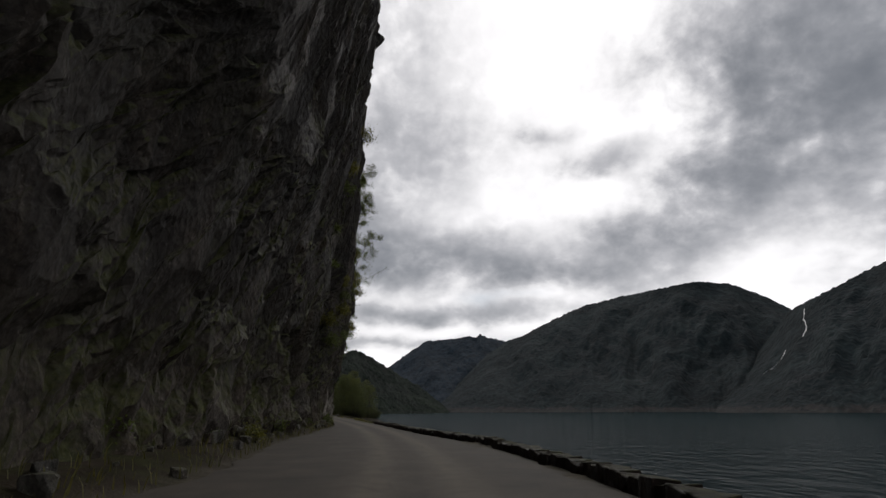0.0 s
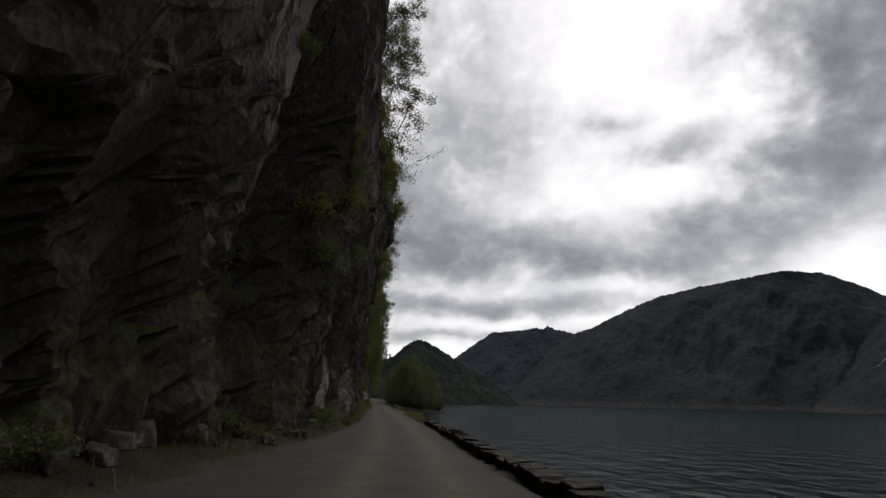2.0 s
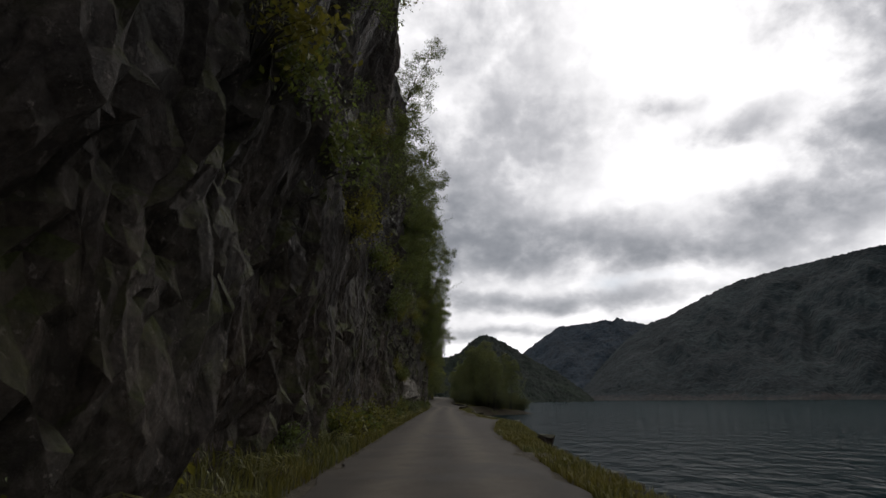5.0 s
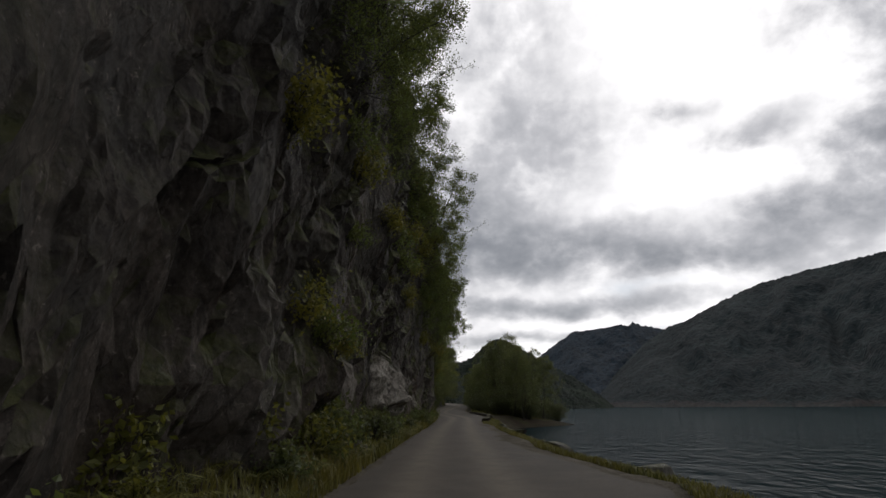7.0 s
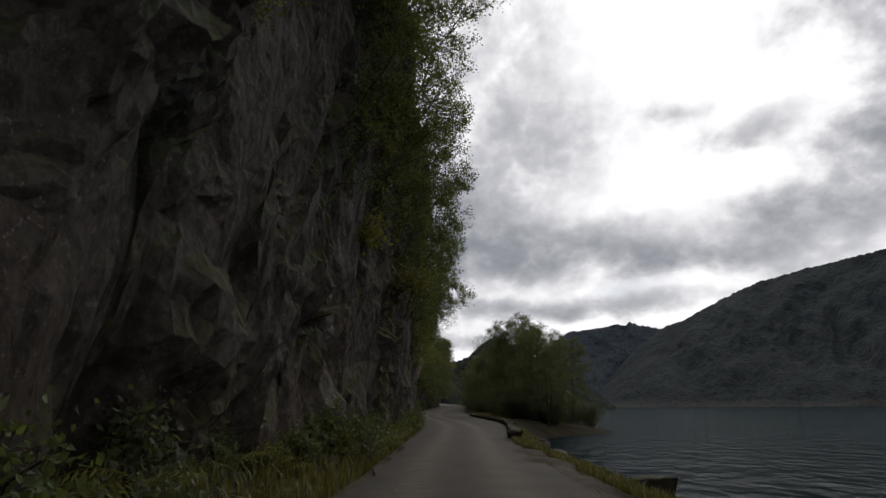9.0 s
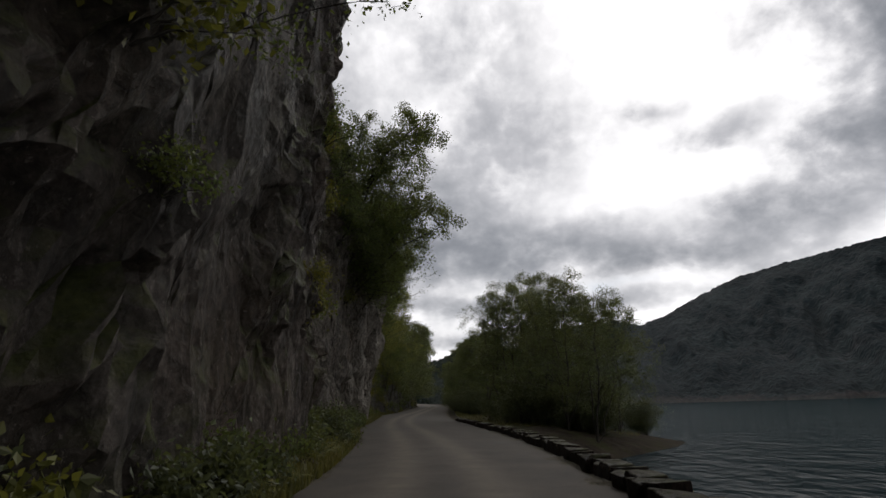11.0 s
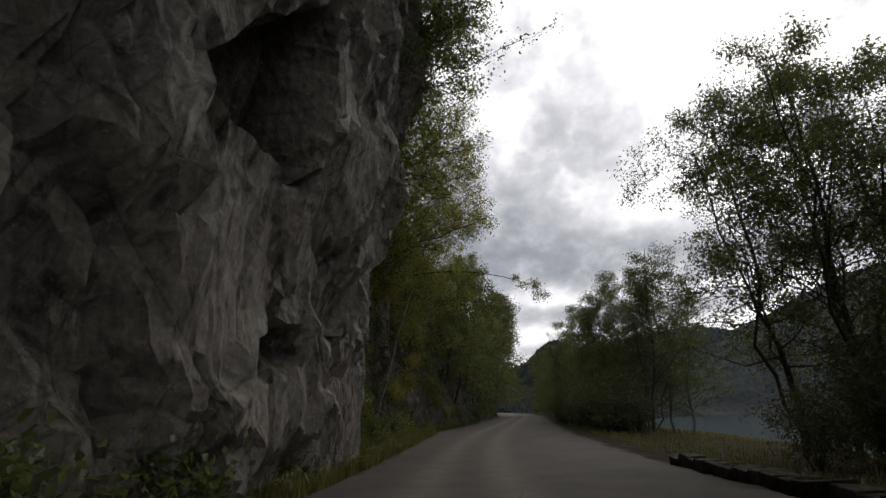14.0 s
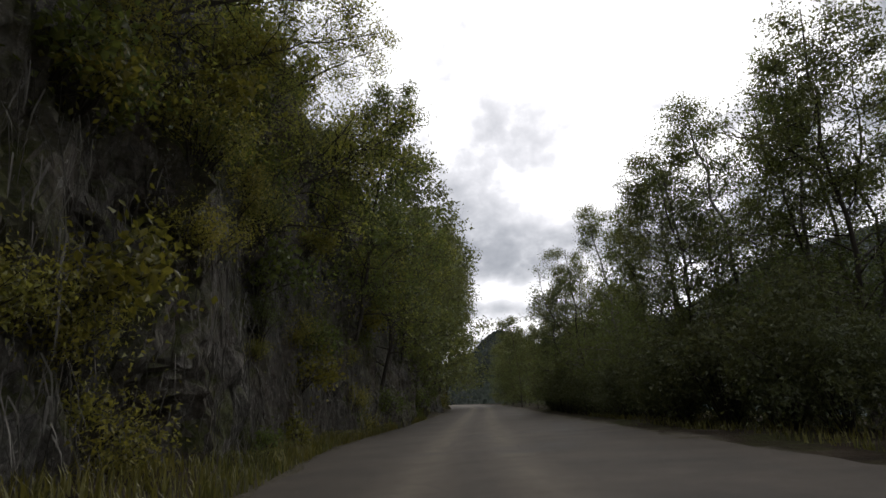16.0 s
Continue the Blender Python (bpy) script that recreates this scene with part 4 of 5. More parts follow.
for k in range(26):
    s0 = r.uniform(243, 312)
    lat0 = float(np.interp(s0, [243, 270, 312], [5.8, 4.4, 3.6])) + r.uniform(0, 7)
    tree("far_tree", "green deciduous tree along the far stretch of road", FAR_TREES[k % 2], spot(s0, lat0, ground_z(s0, lat0) - 0.1), r.uniform(0, 6.28), r.uniform(0.7, 1.15), "trees along the far road")
for k in range(150):
    s0 = r.uniform(185, 258)
    if 203 < s0 < 221 or (s0 < 186 and r.uniform() < 0.4):
        continue
    lat0 = float(np.interp(s0, [178, 186, 207, 217, 245, 300], [11.5, 9.3, 7.4, 8.2, 5.8, 4.4])) + (11.0 if s0 < 208 else 2.2 if s0 < 230 else 3.6) * r.uniform() ** 1.25
    bush("bush", "dense dark green bush on the lake bank", BUSHES[k % 3], spot(s0, lat0, ground_z(s0, lat0) - 0.1), r.uniform(0, 6.28), r.uniform(0.6, 1.6), "bushes by the lake")

for k in range(34):
    s0 = 181 + 24 * r.uniform()
    lat0 = 11.4 + 2.0 * r.uniform() + 0.12 * max(0.0, s0 - 184)
    bush("bush", "dense dark green bush under the trees by the water", BUSHES[k % 3], spot(s0, lat0, ground_z(s0, lat0) - 0.1), r.uniform(0, 6.28), r.uniform(1.0, 1.8), "bushes by the lake")


def face_yaw(s):
    tx, ty = np.interp(s, _S, _t[:, 0]), np.interp(s, _S, _t[:, 1])
    return math.atan2(-tx, ty)


def on_face(s0, z0, back=0.1):
    return spot(s0, float(cliff_lat(np.array([s0]), np.array([z0]))[0]) - back, z0)


# trees that lean out of the cliff
for k, (s0, z0, sz) in enumerate((
        (57.5, 12.5, 1.0), (59.5, 17, 1.1), (62, 22, 0.9), (57, 20, 0.9), (84, 20, 0.8), (96, 17, 0.8), (106, 20, 0.9), (112, 15, 0.75), (118, 16, 0.9), (123, 13, 0.8), (128, 11.5, 0.95), (133, 9, 0.8), (137, 12, 1.0),
        (141, 8, 0.9), (145, 6.5, 0.85), (131, 5.5, 0.7), (136, 6.5, 0.85), (139, 4.5, 0.7), (143, 4.0, 0.75), (146, 3.2, 0.6), (142, 13, 1.0), (103, 9, 0.6), (92, 11, 0.6), (98, 7, 0.55), (110, 8, 0.6), (114, 10, 0.7), (147, 10.5, 1.0), (149.5, 4.5, 0.6), (184, 10.5, 0.85), (188.5, 9.5, 0.9), (191, 12, 1.0), (195, 13, 0.9), (198, 10, 1.0))):
    tree("leaning_tree", "small leafy tree leaning out from a ledge of the cliff", LEANERS[k % 3], on_face(s0, z0, 0.3), face_yaw(s0) + r.uniform(-0.5, 0.5), sz * (1.15 if 115 < s0 < 160 else 0.95), "trees on the cliff")
for k in range(150):
    u_ = r.uniform()
    s0 = 40 + 158 * u_
    low = float(np.interp(s0, [40, 62, 70, 95, 125, 150, 180, 198], [11, 9, 5, 5, 3.5, 2.5, 6, 2]))
    z0 = low + (24 - low) * r.uniform() ** 1.6
    if 183 < s0:
        continue
    bush("cliff_bush", "small green bush hanging from a crack in the cliff", HANGERS[k % 2], on_face(s0, z0, 0.05), face_yaw(s0) + r.uniform(-0.6, 0.6), r.uniform(0.5, 1.25), "bushes on the cliff")
for k, (s0, z0, sz) in enumerate(((121, 8, 1.2), (123, 10, 1.3), (125, 12, 1.4), (127, 9, 1.2), (128, 13, 1.4), (130, 11, 1.3), (132, 8.5, 1.2), (133, 12.5, 1.4), (135, 10, 1.3), (124, 7, 0.9), (122, 13, 1.5), (126, 14.5, 1.5), (129, 15, 1.4), (48, 8, 1.3), (49, 6.5, 1.2), (50, 9.2, 1.2), (52, 7.4, 1.0), (104.3, 2.9, 1.0), (105.4, 2.6, 0.9), (106.2, 2.4, 0.7))):
    bush("cliff_bush", "small green bush hanging from a crack in the cliff", HANGERS[k % 2], on_face(s0, z0, 0.05), face_yaw(s0), sz, "bushes on the cliff")

# the overgrown slope past the last rock face
SLOPE_TREES = [
    (172, -5.0, 10, 17.5, 0.4), (176, -4.6, 9.5, 18, 0.5), (179.5, -4.2, 9.5, 17.5, 0.55), (183, -3.9, 9, 17, 0.55), (186.5, -3.7, 9.5, 18, 0.5), (190, -3.6, 10, 18, 0.45), (193.5, -3.4, 10, 17, 0.4), (197, -3.8, 9.5, 18, 0.35),
    (199.5, -4.2, 6, 14, 0.25), (203, -5.4, 7, 15, 0.3), (207, -5.6, 9, 17, 0.3), (230, -4.2, 4, 15, 0.14), (236, -4.4, 2, 15, 0.1), (242, -4.2, 2, 16.5, 0.12), (248, -4.9, 2, 16.2, 0.13), (256, -4.6, 2, 17.2, 0.16),
    (264, -4.4, 2, 18.2, 0.14), (270, -4.2, 2, 17.2, 0.14), (276, -4.2, 2, 18.7, 0.12), (284, -4.0, 2, 18.7, 0.09), (292, -4.0, 2, 17.2, 0.06),
]
for k, (s0, lat0, z0, top, lean) in enumerate(SLOPE_TREES):
    kind = SMALL_LEAF[k % 2] if s0 < 232 else FAR_TREES[k % 2]
    ob = tree("slope_tree", "green deciduous tree growing on the steep overgrown slope", kind, spot(s0, lat0, z0 - 0.4), 0.0, (top - z0) / 10, "trees on the slope")
    ob.matrix_world = ob.matrix_world @ Matrix.Rotation(lean, 4, Vector((-math.sin(face_yaw(s0)), math.cos(face_yaw(s0)), 0))) @ Matrix.Rotation(r.uniform(0, 6.28), 4, "Z")

def lean_to(k, s0, z0, s1, lat1, z1):
    """A leaning tree rooted on the face that reaches out to the given point."""
    root, tip = Vector(on_face(s0, z0, 0.3)), Vector(spot(s1, lat1, z1))
    own = Vector((3.0, 0.5 * (k % 3), 7.0))
    way = tip - root
    size = min(1.5, way.length / own.length)
    turn_ = own.rotation_difference(way)
    ob = tree("leaning_tree", "leafy tree reaching out from the rock over the road" if s0 < 201 else "yellow-green tree reaching out from the mossy slope", (LEANERS if s0 < 201 else SUNNY)[k % 3], (0, 0, 0), 0.0, 1.0, "trees on the cliff")
    ob.matrix_world = Matrix.LocRotScale(root, turn_, (size, size, size))


SUNNY = [tree_meshes(221 + i, 7.0, 2.0, 7500, 0.07, (3.0, 0.5 * i), 0.1, M_BARK, M_SUNLEAF, 28, 0.34, 0, True) for i in range(3)]
REACH = [
    (180, 13, 175.5, 1.8, 18), (181, 13, 177, 0.9, 20), (179, 12, 173, 1.0, 17.5),
    (187, 13, 182, 2.2, 21), (213, 8, 215, 0.8, 13.5), (215, 9, 218, 0.5, 15.5), (221, 8, 224, -1.4, 12.5),
    (186, 11, 182, 2.4, 16.5),
    (187, 11, 184.5, 1.2, 18), (190, 9.5, 188, 1.0, 15),
    (103, 9, 104, 0.4, 13.5), (106, 9, 107, 0.3, 13), (212, 8, 213, 0.1, 16.5), (211, 8, 212, -0.3, 14), (214, 8, 216, -0.1, 17.5),
    (102, 10, 103.5, -0.5, 13.5), (106, 12, 107, -0.4, 16.5), (188, 9, 189, 0.1, 11.5), (193, 9.5, 194, 0.4, 14), (198, 9, 198, 0.4, 15.5), (191, 11, 191, -0.6, 15.5), (203, 8, 205, 0.4, 12.5), (204, 5, 207, 0.9, 9.5),
    (203, 9, 207, 1.1, 13), (208, 9, 211, 0.8, 14), (210, 7, 214, 0.4, 12), (204, 6, 205.5, -1.2, 9.5), (216, 7, 221, -1.4, 12.5), (57, 20, 59.5, 1.2, 24.5), (58.5, 22, 60, 1.0, 28), (60, 12, 61.5, -0.4, 16),
    (61, 15, 62, -0.1, 19), (100, 8, 100.5, -0.9, 11), (67, 9, 68, -0.1, 12.5), (71, 6, 73, -0.2, 9.5), (76, 9, 78, -0.1, 13), (72, 13, 74, 0.1, 17), (82, 7, 84, -0.2, 11), (89, 9, 92, -0.2, 13),
    (80, 13, 83, 0.1, 18), (64.5, 8, 66, -0.3, 11.5), (65, 12, 66.5, -0.1, 15), (109, 11, 111, -0.7, 15.5), (112, 12, 113, -0.9, 17), (115, 11, 116, -0.7, 15), (119, 12, 120, -0.6, 16.5), (111, 16, 113, -1.2, 21),
    (116, 18, 118, -1.0, 23), (94, 5, 96, -0.9, 8.5), (104, 11, 106, -0.9, 15), (108, 13, 110, -0.8, 18.5), (103, 14, 105, -1.0, 19), (98, 13, 99, -1.3, 17), (113, 14, 115, -0.5, 18), (117, 15, 118, -0.4, 22),
    (121, 14, 124, -0.3, 21), (127, 12, 126, -0.3, 17), (131, 10, 131, -0.2, 14), (135, 7, 135, 0, 10.5), (139, 8, 139, 0.1, 11.5), (143, 8, 144, 0.2, 12), (219, 8, 222, -1.6, 11), (222, 5, 230, -1.8, 12),
    (230, 4, 240, -1.2, 10.5), (226, 6, 232, -2.3, 14), (237, 4, 244, -0.8, 12), (246, 4, 254, -0.9, 13), (256, 4, 264, -0.8, 14), (183, 8, 179, 3.6, 13.5), (184, 9, 180.5, 2.4, 15),
    (186, 9, 183, 2.2, 17), (187, 8, 184, 1.3, 12), (199, 10, 196, 2.0, 16.8), (200, 9, 198, 1.3, 15), (200, 8, 203, 0.7, 16.5), (206, 10, 209, 0.6, 17.5),
    (208, 8, 210, 0.0, 16.8),
]
for k, row in enumerate(REACH):
    lean_to(k, *row)
for k in range(120):
    s0, z0 = 202.5 + 29 * r.uniform() ** 1.2, 15 * r.uniform() ** 0.85
    bush("slope_bush", "dense yellow-green bush on the steep mossy slope", MATS[k % 4], on_face(s0, z0 - 0.3, 0.15), face_yaw(s0) + r.uniform(-0.9, 0.9), r.uniform(0.7, 1.5), "bushes on the slope")
for k in range(80):
    s0, z0 = 202.5 + 65 * r.uniform() ** 1.4, 17 * r.uniform() ** 0.9
    bush("slope_bush", "green and yellowish bush on the steep overgrown slope", HANGERS[k % 2] if s0 < 222 or k % 3 else BUSHES[k % 3], on_face(s0, z0 - 0.2, 0.1), face_yaw(s0) + r.uniform(-0.8, 0.8), r.uniform(0.8, 1.6) if s0 < 222 or k % 3 else r.uniform(0.45, 1.0), "bushes on the slope")

# dry roots and grass that hang down over the foot of the slope
hr = np.random.default_rng(88)
n = 5200
rs, rh = 203 + 30 * hr.uniform(size=n), 0.4 + 5.2 * hr.uniform(size=n) ** 1.3
rl = cliff_lat(rs, rh) + hr.uniform(0.02, 0.30, n)
rx, ry = at_line(rs, rl)
root_top = np.stack([rx, ry, rh + road_z(rs)], 1)
ln = hr.uniform(0.25, 0.9, n)[:, None]
side = np.stack([hr.normal(size=n), hr.normal(size=n), 0 * rs], 1) * 0.006
sway = hr.normal(size=(n, 3)) * 0.08
v = np.stack([root_top - side, root_top + side, root_top + sway - ln * [0, 0, 0.5] + side, root_top + sway - ln * [0, 0, 0.5] - side, root_top + 1.4 * sway - ln * [0, 0, 1.0]], 1).reshape(-1, 3)
i5 = np.arange(n)[:, None] * 5
f5 = np.concatenate([np.concatenate([i5 + k for k in t3], 1) for t3 in ((0, 1, 2), (0, 2, 3), (3, 2, 4))], 0)
tagged(new("hanging_roots", mesh_of("hanging_roots", v, f5, M_BIRCHBARK)), "pale dry roots and grass hanging over the mossy slope", "roots", kind="stuff")

# the bare leaning stem and the branch that reaches over the road
me = mesh_of("dead_stem", *tube([np.array(spot(209.4, -4.6, 1.2)), np.array(spot(209.6, -4.25, 2.5)), np.array(spot(210.4, -3.9, 4.6)), np.array(spot(211.3, -3.5, 6.6)), np.array(spot(212.4, -3.1, 8.6))], [0.085, 0.08, 0.07, 0.055, 0.035], 8), M_BIRCHBARK, True)
tagged(new("dead_stem", me), "bare pale tree stem leaning out of the bushes", "tree stem")


q = np.linspace(0, 1, 9)
bl = np.stack([np.array(spot(211.0 + 2.2 * v, -4.2 + 7.6 * v, 8.05 + 0.9 * math.sin(2.6 * v) - 0.9 * v)) for v in q])
lr = np.random.default_rng(77)
tw = [tube(bl, 0.045 * (1.12 - q), 6)]
lc = []
for v, n, rad in ((0.12, 260, 0.6), (0.25, 300, 0.6), (0.38, 260, 0.5), (0.5, 200, 0.42), (0.6, 60, 0.25), (0.86, 140, 0.28), (0.97, 260, 0.34)):
    c = np.array([np.interp(v, q, bl[:, i]) for i in range(3)])
    for j in range(4):
        e = c + lr.normal(size=3) * rad * 0.9
        tw.append(tube([c, (c + e) / 2 + lr.normal(size=3) * 0.05, e], [0.012, 0.009, 0.004], 4))
        lc.append(e + lr.normal(size=(n // 2, 3)) * rad * 0.42)
ob = tagged(new("overhanging_branch"), "thin leafy branch reaching out over the road", "branch")
part("stem", mesh_of("stem", *join(tw), M_BARK, True), ob)
part("foliage", mesh_of("foliage", *leaf_cards(np.concatenate(lc), 0.10, lr, quad=True), M_SUNLEAF), ob)


# ferns
def fern_meshes(seed, fronds, long):
    r = np.random.default_rng(seed)
    stalks, vs, fs, o = [], [], [], 0
    for i in range(fronds):
        a, lift, ln = 6.28 * i / fronds + r.uniform(-0.3, 0.3), r.uniform(0.6, 1.3), long * r.uniform(0.7, 1.15)
        q = np.linspace(0, 1, 14)
        out = np.array([math.cos(a), math.sin(a), 0.0])
        p = q[:, None] * ln * 0.8 * out + np.outer(lift * ln * (q - 0.75 * q * q), (0, 0, 1))
        stalks.append(tube(p, 0.007 * (1.1 - q), 4))
        side = np.array([-out[1], out[0], 0.0])
        for j in range(2, 14):
            w = ln * 0.26 * math.sin(math.pi * (0.12 + 0.86 * q[j])) ** 0.8
            for sg in (-1, 1):
                tip = p[j] + sg * side * w + out * w * 0.35 - np.array([0, 0, 0.25 * w])
                b = p[j] + out * ln * 0.035
                m_ = (p[j] + tip) / 2 + out * w * 0.16
                vs += [p[j], m_ - out * w * 0.22, tip, b + (tip - b) * 0.4]
                fs.append((o, o + 1, o + 2, o + 3))
                o += 4
    return mesh_of("stalk", *join(stalks), M_FERN, True), mesh_of("frond", np.array(vs), np.array(fs), M_FERN)


FERNS = [fern_meshes(401 + i, 9, 0.85) for i in range(3)]
for k in range(150):
    s0 = float(np.interp(r.uniform(), [0, 0.08, 0.5, 0.85, 1], [45, 88, 132, 205, 245]))
    room = left_edge(s0) - np.interp(s0, *WALL)
    d0 = 0.35 + r.uniform() * max(0.5, room - 0.3)
    ob = thing("fern", "green bracken fern at the foot of the cliff", "fern", "ferns by the road", place=spot(s0, left_edge(s0) - d0, ground_z(s0, left_edge(s0) - d0) - 0.03), rz=r.uniform(0, 6.28), size=r.uniform(0.6, 1.3))
    for n, me in zip(("stalk", "frond"), FERNS[k % 3]):
        part(n, me, ob)
FOOT = [bush_meshes(361 + i, 1.1, 0.8, 900, 0.09, (M_LEAF2, M_BUSHLEAF)[i], 0.0, True) for i in range(2)]
LOW = [bush_meshes(351 + i, 1.0, 0.7, 560, 0.08, (M_FERN, M_LEAF)[i], 0.0, True) for i in range(2)]
for k in range(110):
    s0 = float(np.interp(r.uniform(), [0, 0.1, 0.45, 0.9, 1], [8, 60, 132, 215, 260]))
    room = left_edge(s0) - np.interp(s0, *WALL)
    d0 = 0.5 + r.uniform() * max(0.4, room - 0.4)
    bush("low_shrub", "low leafy yellow-green plants on the verge", LOW[k % 2], spot(s0, left_edge(s0) - d0, ground_z(s0, left_edge(s0) - d0) - 0.03), r.uniform(0, 6.28), r.uniform(0.6, 1.5), "plants on the verge", "plant")
for k in range(70):
    s0 = float(np.interp(r.uniform(), [0, 0.6, 1], [98, 156, 192]) if k % 3 else r.uniform(158, 190))
    room = left_edge(s0) - np.interp(s0, *WALL)
    d0 = 0.45 + r.uniform() * max(0.35, room - 0.3)
    bush("low_shrub", "leafy dark green plants at the foot of the rock", FOOT[k % 2], spot(s0, left_edge(s0) - d0, ground_z(s0, left_edge(s0) - d0) - 0.03), r.uniform(0, 6.28), r.uniform(0.7, 1.5), "plants on the verge", "plant")

# grass along both verges
def grass(name, label, s0, s1, lat_of, count, tall, seed):
    r = np.random.default_rng(seed)
    s = r.uniform(s0, s1, count)
    lat, z = lat_of(s, r)
    x, y = at_line(s, lat)
    z = z + road_z(s)
    h = tall * r.uniform(0.35, 1.2, count)
    a, bend = r.uniform(0, 6.28, count), r.uniform(0.1, 0.7, count) * h
    dx, dy, w = np.cos(a), np.sin(a), 0.008 + 0.012 * r.uniform(size=count)
    p = np.stack([x, y, z], 1)
    side = np.stack([-dy, dx, 0 * dx], 1) * w[:, None]
    mid = p + np.stack([dx * bend * 0.3, dy * bend * 0.3, h * 0.6], 1)
    tip = p + np.stack([dx * bend, dy * bend, h], 1)
    v = np.stack([p - side, p + side, mid + side * 0.7, mid - side * 0.7, tip], 1).reshape(-1, 3)
    i = np.arange(count)[:, None] * 5
    f = np.concatenate([np.concatenate([i + a_ for a_ in t3], 1) for t3 in ((0, 1, 2), (0, 2, 3), (3, 2, 4))], 0)
    tagged(new(name, mesh_of(name, v, f, M_GRASS)), label, "grass", kind="stuff")


def left_verge(s, r):
    s[:] = np.where((s < 66) & (r.uniform(size=len(s)) < 0.9), r.uniform(90, 215, len(s)), s)
    d = 0.1 + r.uniform(size=len(s)) ** 1.3 * np.clip(left_edge(s) - np.interp(s, *WALL) + 0.2, 0.3, 3.0)
    return left_edge(s) - d, np.interp(d, [0, 0.5, 1.2, 3], [-0.03, 0.10, 0.33, 0.5])


def right_verge(s, r):
    d = np.interp(s, [66, 98, 108, 132, 142, 156, 184, 240], [0.15, 0.15, 0.75, 0.75, 0.15, 0.15, 1.3, 1.3]) + r.uniform(size=len(s)) ** 1.5 * bank_out(s) * 0.7
    bo = bank_out(s)
    z = np.where(d < 0.5, -0.06, np.where(d < 0.35 * bo + 0.4, -0.06 - 0.19 * (d - 0.5) / np.maximum(0.35 * bo - 0.1, 0.05), -0.25 - 0.65 * (d - 0.35 * bo - 0.4) / np.maximum(0.35 * bo - 0.1, 0.05)))
    return right_edge(s) + d, z


grass("grass_left", "yellow-green grass along the foot of the cliff", 5, 250, left_verge, 48000, 0.34, 1)
grass("grass_bank", "dull green and brown grass under the trees by the lake", 184, 240, right_verge, 12000, 0.22, 3)
grass("grass_right", "short yellow-green grass on the lake bank", 66, 156, right_verge, 32000, 0.18, 2)


# ---- stones ----
def stone_mesh(seed, lx, ly, lz, mat, square=0.45, corners=16):
    """A rough block: the hull of a few random corners."""
    r = np.random.default_rng(seed)
    bm = bmesh.new()
    for i in range(corners):
        p = r.uniform(-1, 1, 3)
        p = np.sign(p) * np.abs(p) ** square
        bm.verts.new((p[0] * lx / 2, p[1] * ly / 2, (p[2] + 1) * lz / 2))
    bmesh.ops.remove_doubles(bm, verts=bm.verts, dist=0.16 * min(lx, ly, lz))
    bmesh.ops.convex_hull(bm, input=bm.verts)
    for v in [v for v in bm.verts if not v.link_faces]:
        bm.verts.remove(v)
    bmesh.ops.bevel(bm, geom=list(bm.edges), offset=0.04 * min(lx, ly, lz), segments=1, affect="EDGES", clamp_overlap=True)
    me = bpy.data.meshes.new("stone")
    bm.to_mesh(me)
    bm.free()
    me.materials.append(mat)
    return me


# low walls of dark stones along the lake side
WALL_STONES = [stone_mesh(501 + i, 0.64, 0.50, 0.44, M_WALLSTONE, 0.22, 26) for i in range(6)]
for label, s0, s1 in (("low wall of dark brown stones between road and lake", -20, 63), ("low wall of dark stones along the widened road", 143, 199)):
    ob = tagged(new("low_wall"), label, "wall")
    for s1_ in np.arange(s0, s1, 0.52):
        st = new("stone", WALL_STONES[int(r.integers(6))])
        st.parent = ob
        x, y, z = spot(s1_, right_edge(s1_) + 0.30 + r.uniform(-0.05, 0.05), -0.16 + r.uniform(-0.03, 0.03))
        st.matrix_world = Matrix.LocRotScale((x, y, z), Euler((r.uniform(-0.05, 0.05), r.uniform(-0.06, 0.06), math.pi / 2 + face_yaw(s1_) + r.uniform(-0.06, 0.06))), (1.05, 1, r.uniform(0.92, 1.08)))
SHORE_STONES = [stone_mesh(521 + i, 1.0, 0.75, 0.6, M_WALLSTONE if i % 2 else M_STONE) for i in range(5)]
for k in range(46):
    s0 = r.uniform(64, 150)
    f = r.uniform(0.72, 1.06)
    lat0 = right_edge(s0) + f * bank_out(s0)
    ob = tagged(new("boulder", SHORE_STONES[k % 5]), "rough grey boulder on the lake shore", "boulder", "boulders on the shore")
    ob.matrix_world = Matrix.LocRotScale(Vector(spot(s0, lat0, ground_z(s0, lat0) - 0.12)), Euler((0, 0, r.uniform(0, 6.28))), [r.uniform(0.4, 1.3)] * 3)

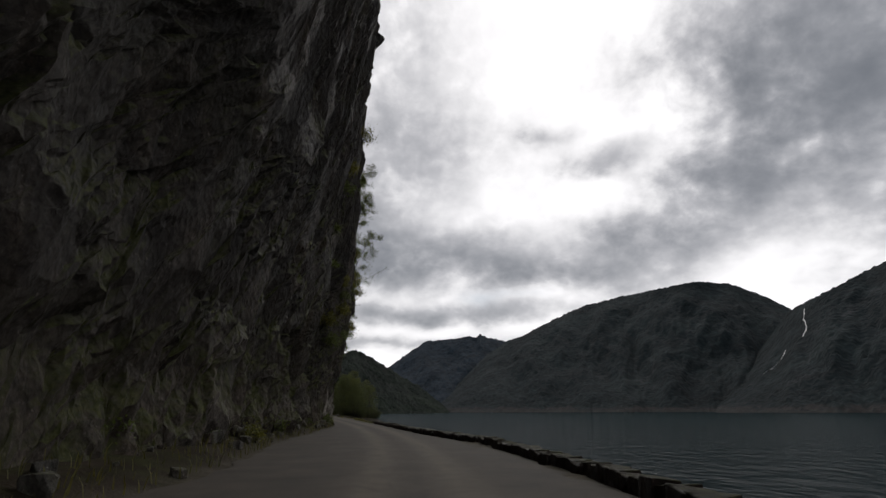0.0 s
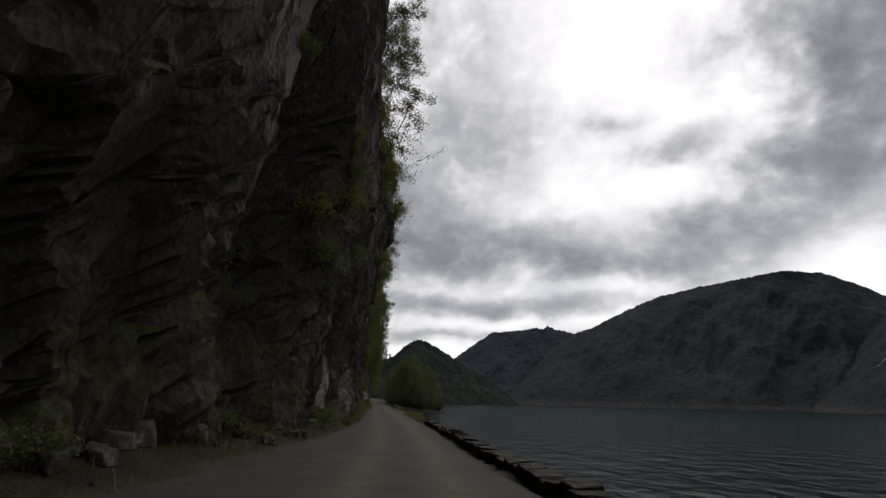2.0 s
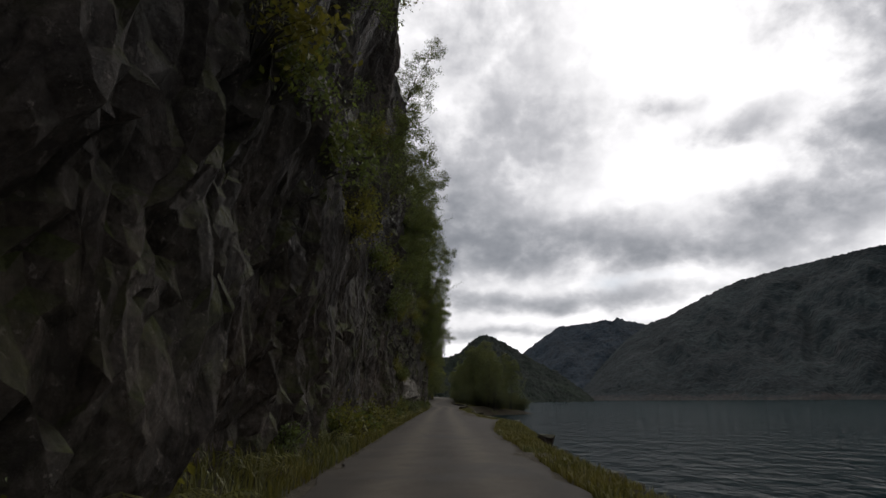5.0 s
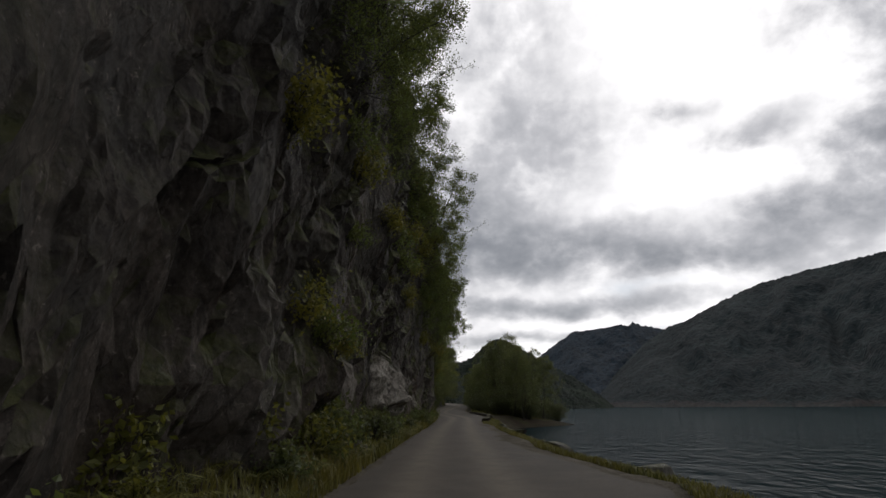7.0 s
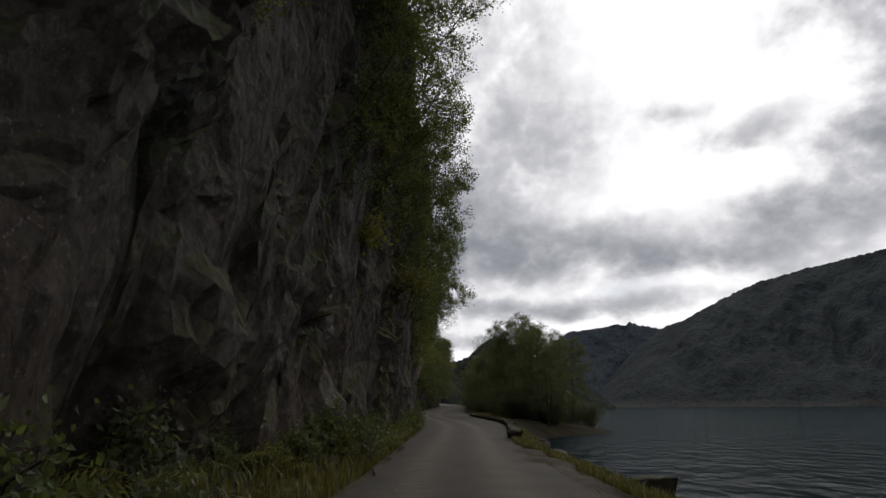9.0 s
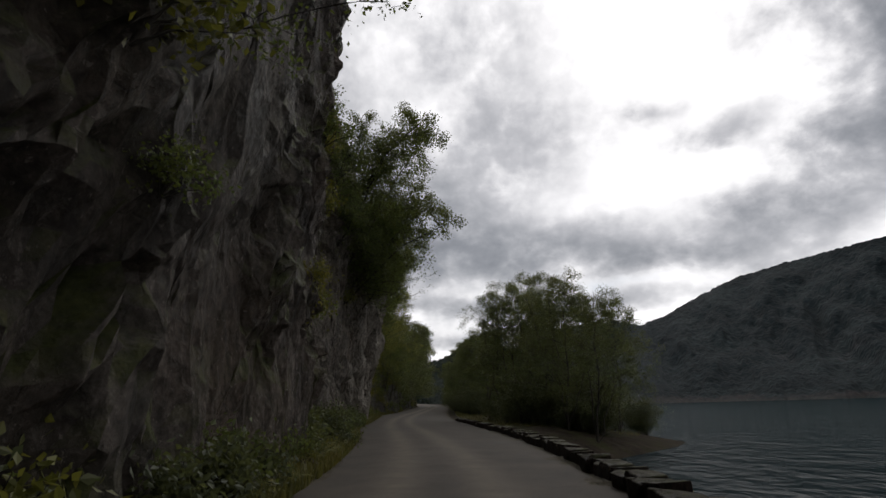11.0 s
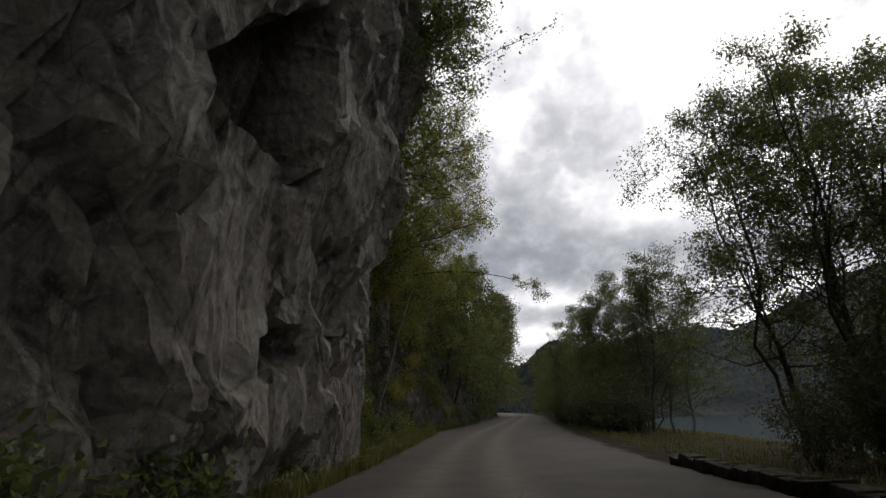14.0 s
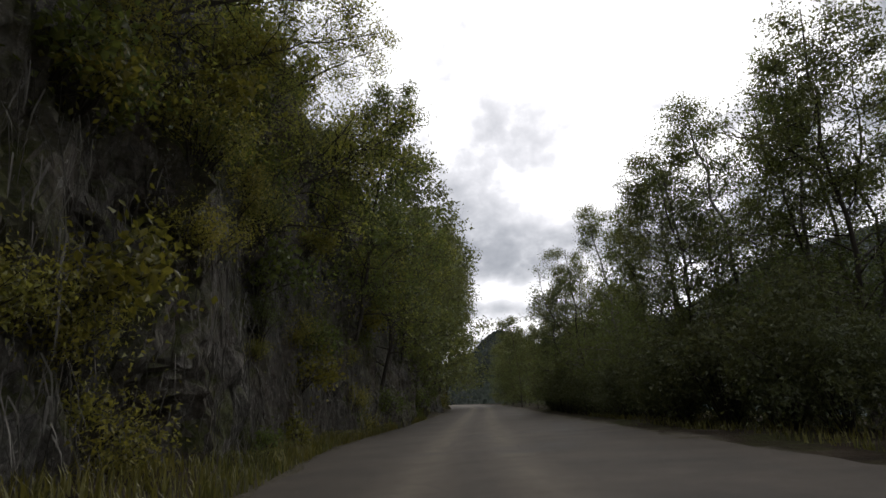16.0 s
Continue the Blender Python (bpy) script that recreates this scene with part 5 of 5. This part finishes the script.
# rubble at the foot of the cliff
RUBBLE = [stone_mesh(561 + i, 0.5, 0.4, 0.34, M_ROCK if i % 2 else M_STONE) for i in range(5)]
for k in range(120):
    s0 = 4 + 60 * r.uniform() if k < 85 else r.uniform(64, 200)
    room = left_edge(s0) - np.interp(s0, *WALL)
    d0 = 0.15 + r.uniform() ** 0.7 * max(0.4, room - 0.5)
    ob = tagged(new("rubble_stone", RUBBLE[k % 5]), "broken grey stone fallen at the cliff foot", "stone", "stones at the cliff foot")
    ob.matrix_world = Matrix.LocRotScale(Vector(spot(s0, left_edge(s0) - d0, ground_z(s0, left_edge(s0) - d0) - 0.05)), Euler((0, 0, r.uniform(0, 6.28))), [r.uniform(0.25, 1.5) * (0.5 + 0.4 * d0)] * 3)

# ---- waterfalls on the steep mountain ----

def waterfall(name, label, ways, wide):
    """A white streak that follows the mountainside between the given bearings and heights."""
    dg = bpy.context.evaluated_depsgraph_get()
    trees = [BVHTree.FromObject(o, dg) for o in scene.objects if o.name.startswith("mountain_")]
    eye = Vector((0, 0, 1.3))
    pts, w_ = [], []
    az, el = np.array([w[0] for w in ways]), np.array([w[1] for w in ways])
    q = np.linspace(0, 1, 40)
    A, E = np.interp(q, np.linspace(0, 1, len(ways)), az), np.interp(q, np.linspace(0, 1, len(ways)), el)
    A = A + 0.05 * fbm(q * 9, q * 0, 3, 7)
    for a, e in zip(A, E):
        hits = [h for h in (t.ray_cast(eye, Vector(deg_dir(a, e))) for t in trees) if h[0] is not None]
        if hits:
            h = min(hits, key=lambda h: h[3])
            pts.append(h[0] - Vector(deg_dir(a, e)) * 2.0)
    p = np.array([tuple(v) for v in pts])
    n = len(p)
    side = np.stack([-p[:, 1], p[:, 0], 0 * p[:, 0]], 1)
    side /= np.linalg.norm(side, axis=1)[:, None]
    w = wide * (0.6 + 0.5 * np.abs(fbm(np.arange(n) * 0.37, np.arange(n) * 0.0, 2, 5)))
    v = np.stack([p - side * w[:, None] - [0, 0, 1.0], p + [0, 0, 0.0] - p / np.linalg.norm(p, axis=1)[:, None] * 1.5, p + side * w[:, None] - [0, 0, 1.0]], 1).reshape(-1, 3)
    tagged(new(name, mesh_of(name, v, grid_faces(n, 3), M_FALL, True)), label, "waterfall", kind="structure")


waterfall("waterfall", "thin white waterfall on the dark mountainside", [(36.1, 8.3), (35.95, 7.4), (36.05, 6.8), (35.7, 6.0)], 1.1)
waterfall("waterfall_lower", "thin white waterfall running down to the lake", [(34.2, 4.9), (33.9, 4.3), (33.2, 3.6), (32.3, 3.0)], 1.1)
